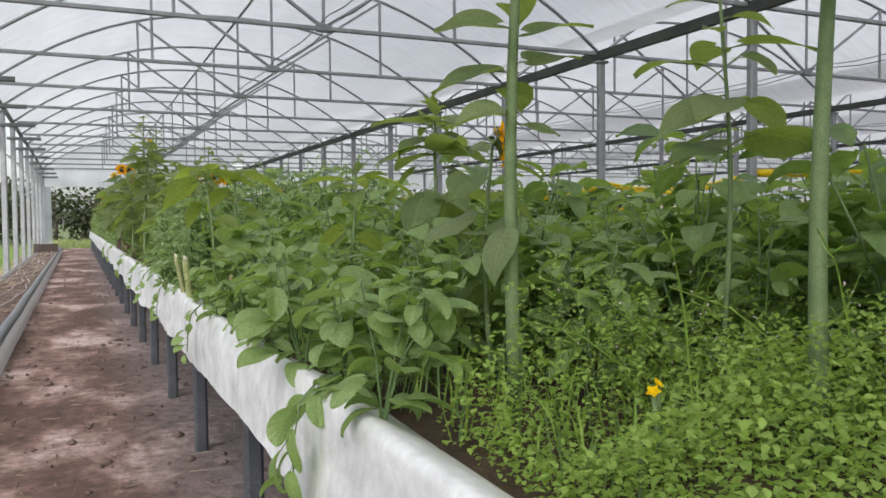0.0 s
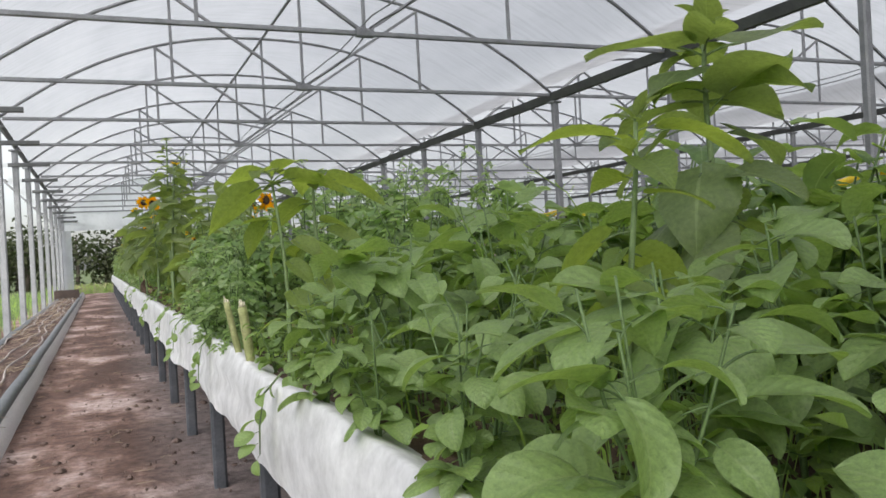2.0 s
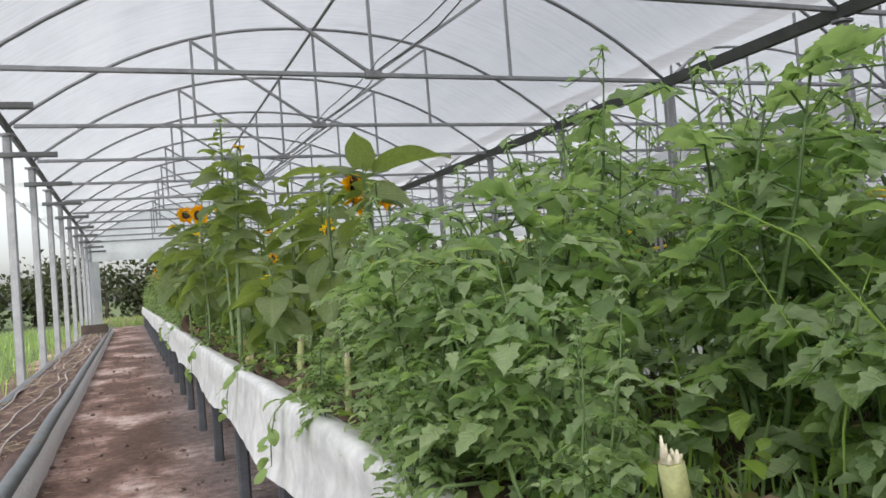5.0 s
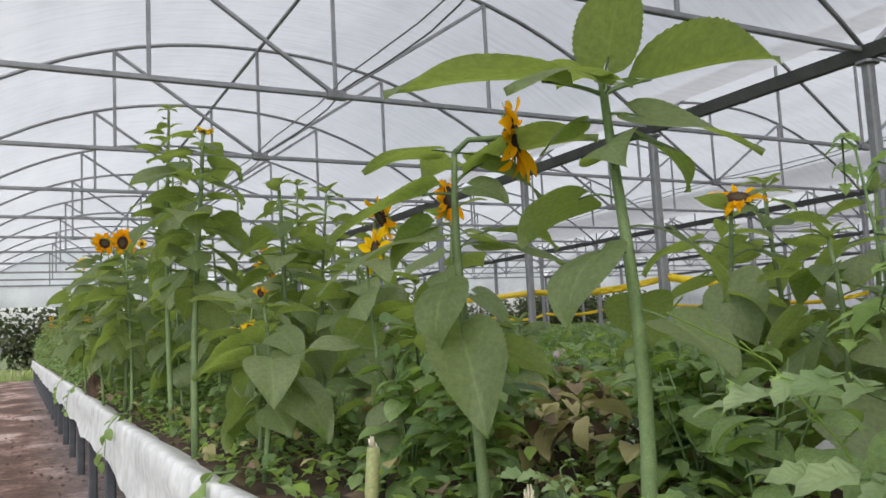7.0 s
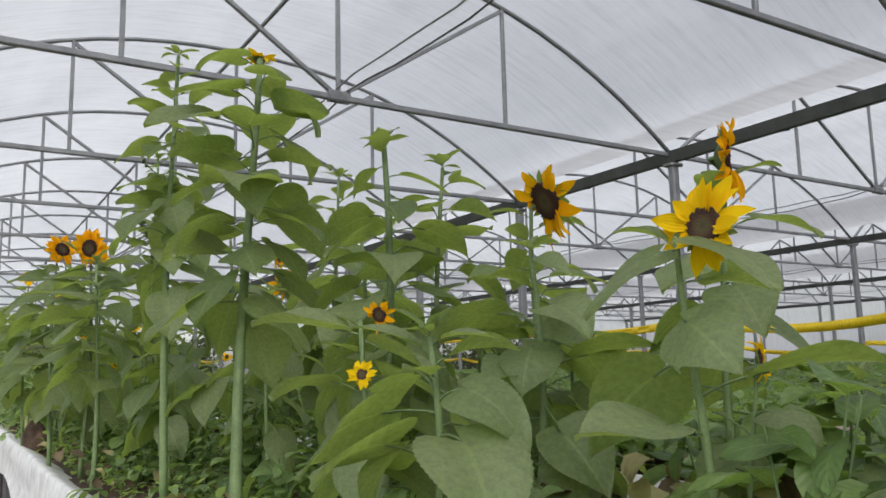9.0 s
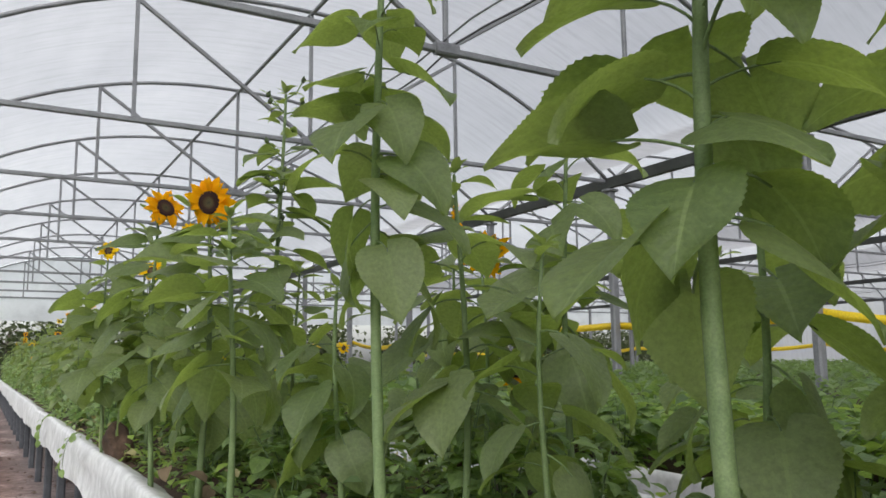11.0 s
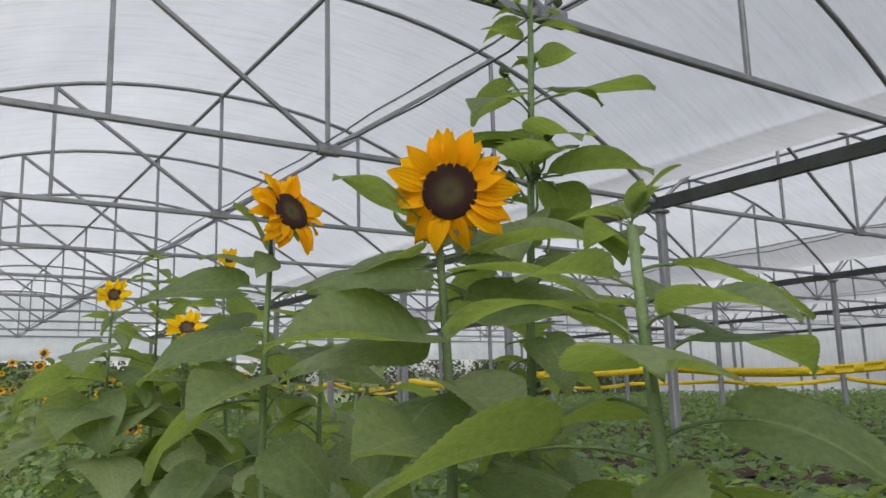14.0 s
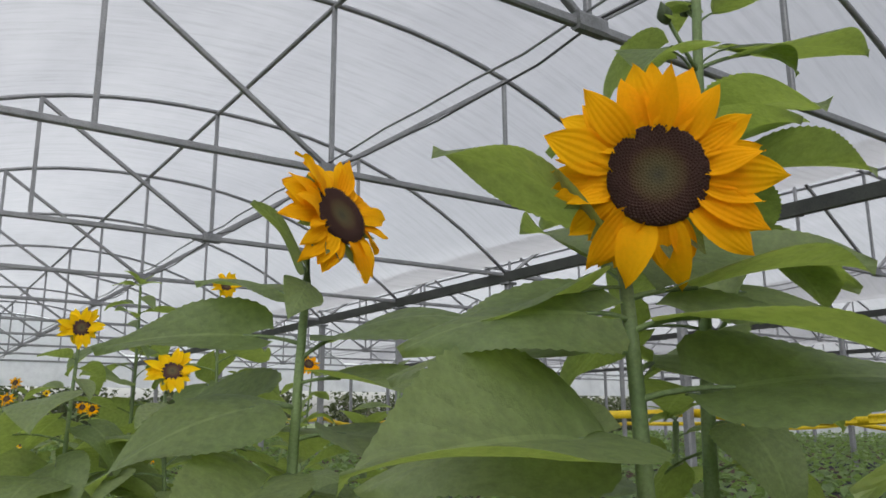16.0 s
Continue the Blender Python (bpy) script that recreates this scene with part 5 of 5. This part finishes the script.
def crop_region(r):
    while True:
        x = r.uniform(1.95, 33)
        y = r.uniform(7.2, 42)
        if r.random() < 1.0 / (1 + 0.09 * (x - 2) + 0.02 * (y - 7)):
            break
    h = 0.26 + 0.12 * noise.noise(Vector((x * 1.4, y * 1.4, 2)))
    return x, y, 0.80 + h * r.random() ** 0.5 + 0.004 * (y - 8)


scatter("low_crop", "dense low rows of leafy green crop in the further beds", "crop", [CROPLEAF], 42000, crop_region, 0.125, 35, 3, 2, 0.72, pitch=(-30, 25))
scatter("low_crop", "fresh green leafy crop in the next bed", "crop", [BEANLEAF, BEANLEAF, BRIGHT], 6200,
        lambda r: (r.uniform(2.08, 3.45), r.uniform(7.5, 17), 0.82 + 0.24 * r.random() ** 0.6), 0.10, 36, 5, 4, 0.72, pitch=(-30, 25))


# ---- cut stalks, tomato sprig and clod near the rim ----
def stump(x, y, top, r, lean, seed):
    ob = thing("cut_stalk", "pale green cut sunflower stalk with a white torn end", "stalk", (x, y, 0.78), "cut stalks")
    H = top - 0.78
    pts = [Vector((lean[0] * u, lean[1] * u, H * u)) for u in (0, 0.08, 0.3, 0.33, 0.6, 0.63, 0.9, 1)]
    V, F = tube(pts, [r * 1.35, r * 1.1, r, r * 1.08, r * 0.98, r * 1.06, r, r * 0.96], 12)
    part("stalk", mesh_np("stalk", V, F, STUMPM), None, ob)
    rng = random.Random(seed)
    s = Soup()
    for k in range(7):
        a = rng.uniform(0, 6.28)
        c = pts[-1] + Vector((math.cos(a), math.sin(a), 0)) * r * 0.45
        V, F = tube([c, c + Vector((rng.uniform(-0.3, 0.3) * r, rng.uniform(-0.3, 0.3) * r, r * rng.uniform(0.5, 2.0)))], [r * 0.35, r * 0.08], 5)
        s.add(V, F)
    part("torn_end", s.mesh("torn_end", [CUTM]), None, ob, "white pith fibres")


stump(0.03, 5.58, 1.04, 0.0175, (-0.03, -0.02), 1)
stump(0.03, 5.82, 1.05, 0.013, (-0.055, -0.03), 2)
stump(0.12, 8.35, 1.02, 0.014, (0.02, 0.0), 3)
stump(0.1, 15.05, 1.12, 0.012, (0.0, 0.0), 4)
stump(0.2, 7.9, 0.98, 0.012, (0.01, 0.0), 5)

bm = bmesh.new()
bmesh.ops.create_icosphere(bm, subdivisions=3, radius=0.08)
for v in bm.verts:
    v.co *= 1 + 0.5 * noise.noise(v.co * 14)
    v.co.z *= 1.4
ob = new("soil_clod", bpy.data.meshes.new("soil_clod"))
bm.to_mesh(ob.data)
bm.free()
ob.data.materials.append(SOIL)
ob.location = (0.10, 14.3, 0.90)
tagged(ob, "dark crumbly root clod on the bed's rim", "clod")


def hanging_sprig(x, y, seed):
    rng = random.Random(seed)
    ob = thing("hanging_sprig", "leafy sprig hanging over the white liner", "sprig", (x, y, RIM), "sprigs over the rim")
    pts = [Vector((0.08, 0, 0.03)), Vector((0.0, 0.0, 0.035)), Vector((-0.055, 0.0, -0.02)), Vector((-0.075, -0.01, -0.11)), Vector((-0.08, -0.02, -0.19))]
    V, F = tube(pts, [0.004, 0.004, 0.0035, 0.003, 0.002], 5)
    part("stem", mesh_np("stem", V, F, STEMM), None, ob)
    for i in range(11):
        u = i / 10 * 4
        k = min(3, int(u))
        p = pts[k].lerp(pts[k + 1], u - k)
        o = part("leaf", BEAN_LEAVES[rng.randrange(7)], None, ob)
        c = rng.uniform(0.035, 0.075) * (1.5 if y < 3 else 1)
        o.matrix_basis = Matrix.Translation(p) @ pose(0, 0, 0, rng.uniform(-30, 30), rng.uniform(20, 70), rng.uniform(100, 260)) @ Matrix.Diagonal((c, c, c, 1))


for i, (x, y) in enumerate(((0.0, 6.47), (0.0, 7.9), (0.0, 9.2), (0.0, 2.9), (0.0, 11.6), (0.0, 4.9), (0.0, 15.5), (0.0, 18.0))):
    hanging_sprig(x, y, 70 + i)


# ---- woods beyond ----
def woods(name, x0, x1, y0, y1, h, trees, seed):
    """A belt of trees: trunks and crowns of many leaf clumps, far outside."""
    rng = random.Random(seed)
    for i in range(trees):
        x, y = rng.uniform(x0, x1), rng.uniform(y0, y1)
        H = h * rng.uniform(0.7, 1.25)
        ob = thing("tree", "dark scrubby tree in the wood beyond the greenhouse", "tree", (x, y, -0.06), "trees beyond the greenhouse")
        st = Soup()
        tops = []
        V, F = tube([(0, 0, 0), (0.1, 0, H * 0.3), (0, 0.1, H * 0.6), (0.1, 0, H * 0.9)], [0.16, 0.12, 0.08, 0.03], 6)
        st.add(V, F)
        for k in range(9):
            a, z = rng.uniform(0, 6.28), H * rng.uniform(0.12, 0.85)
            e = Vector((math.cos(a), math.sin(a), 0.5)) * H * rng.uniform(0.12, 0.3) + Vector((0, 0, z))
            V, F = tube([(0, 0, z), e], [0.05, 0.015], 4)
            st.add(V, F)
            tops.append(e)
        part("trunk", st.mesh("trunk", [BARK]), None, ob)
        s = Soup()
        for k in range(420):
            c = tops[rng.randrange(9)] + Vector((rng.gauss(0, 0.6), rng.gauss(0, 0.6), rng.gauss(0, 0.55)))
            c.z = max(0.1, c.z)
            V, F, U = blade(rng.uniform(0.25, 0.5), 0.24, rng, "ovate", 2, 2, 0.3, 0.8)
            s.add(V, F, 0, U, Matrix.Translation(c) @ pose(0, 0, 0, rng.uniform(-60, 60), rng.uniform(-60, 60), rng.uniform(0, 360)))
        part("crown", s.mesh("crown", [TREELEAF]), None, ob)


woods("north", -22, 12, 54, 66, 3.3, 40, 1)
woods("north_far", 12, 60, 54, 68, 3.3, 40, 2)
woods("west", -42, -26, 10, 64, 5.5, 40, 3)
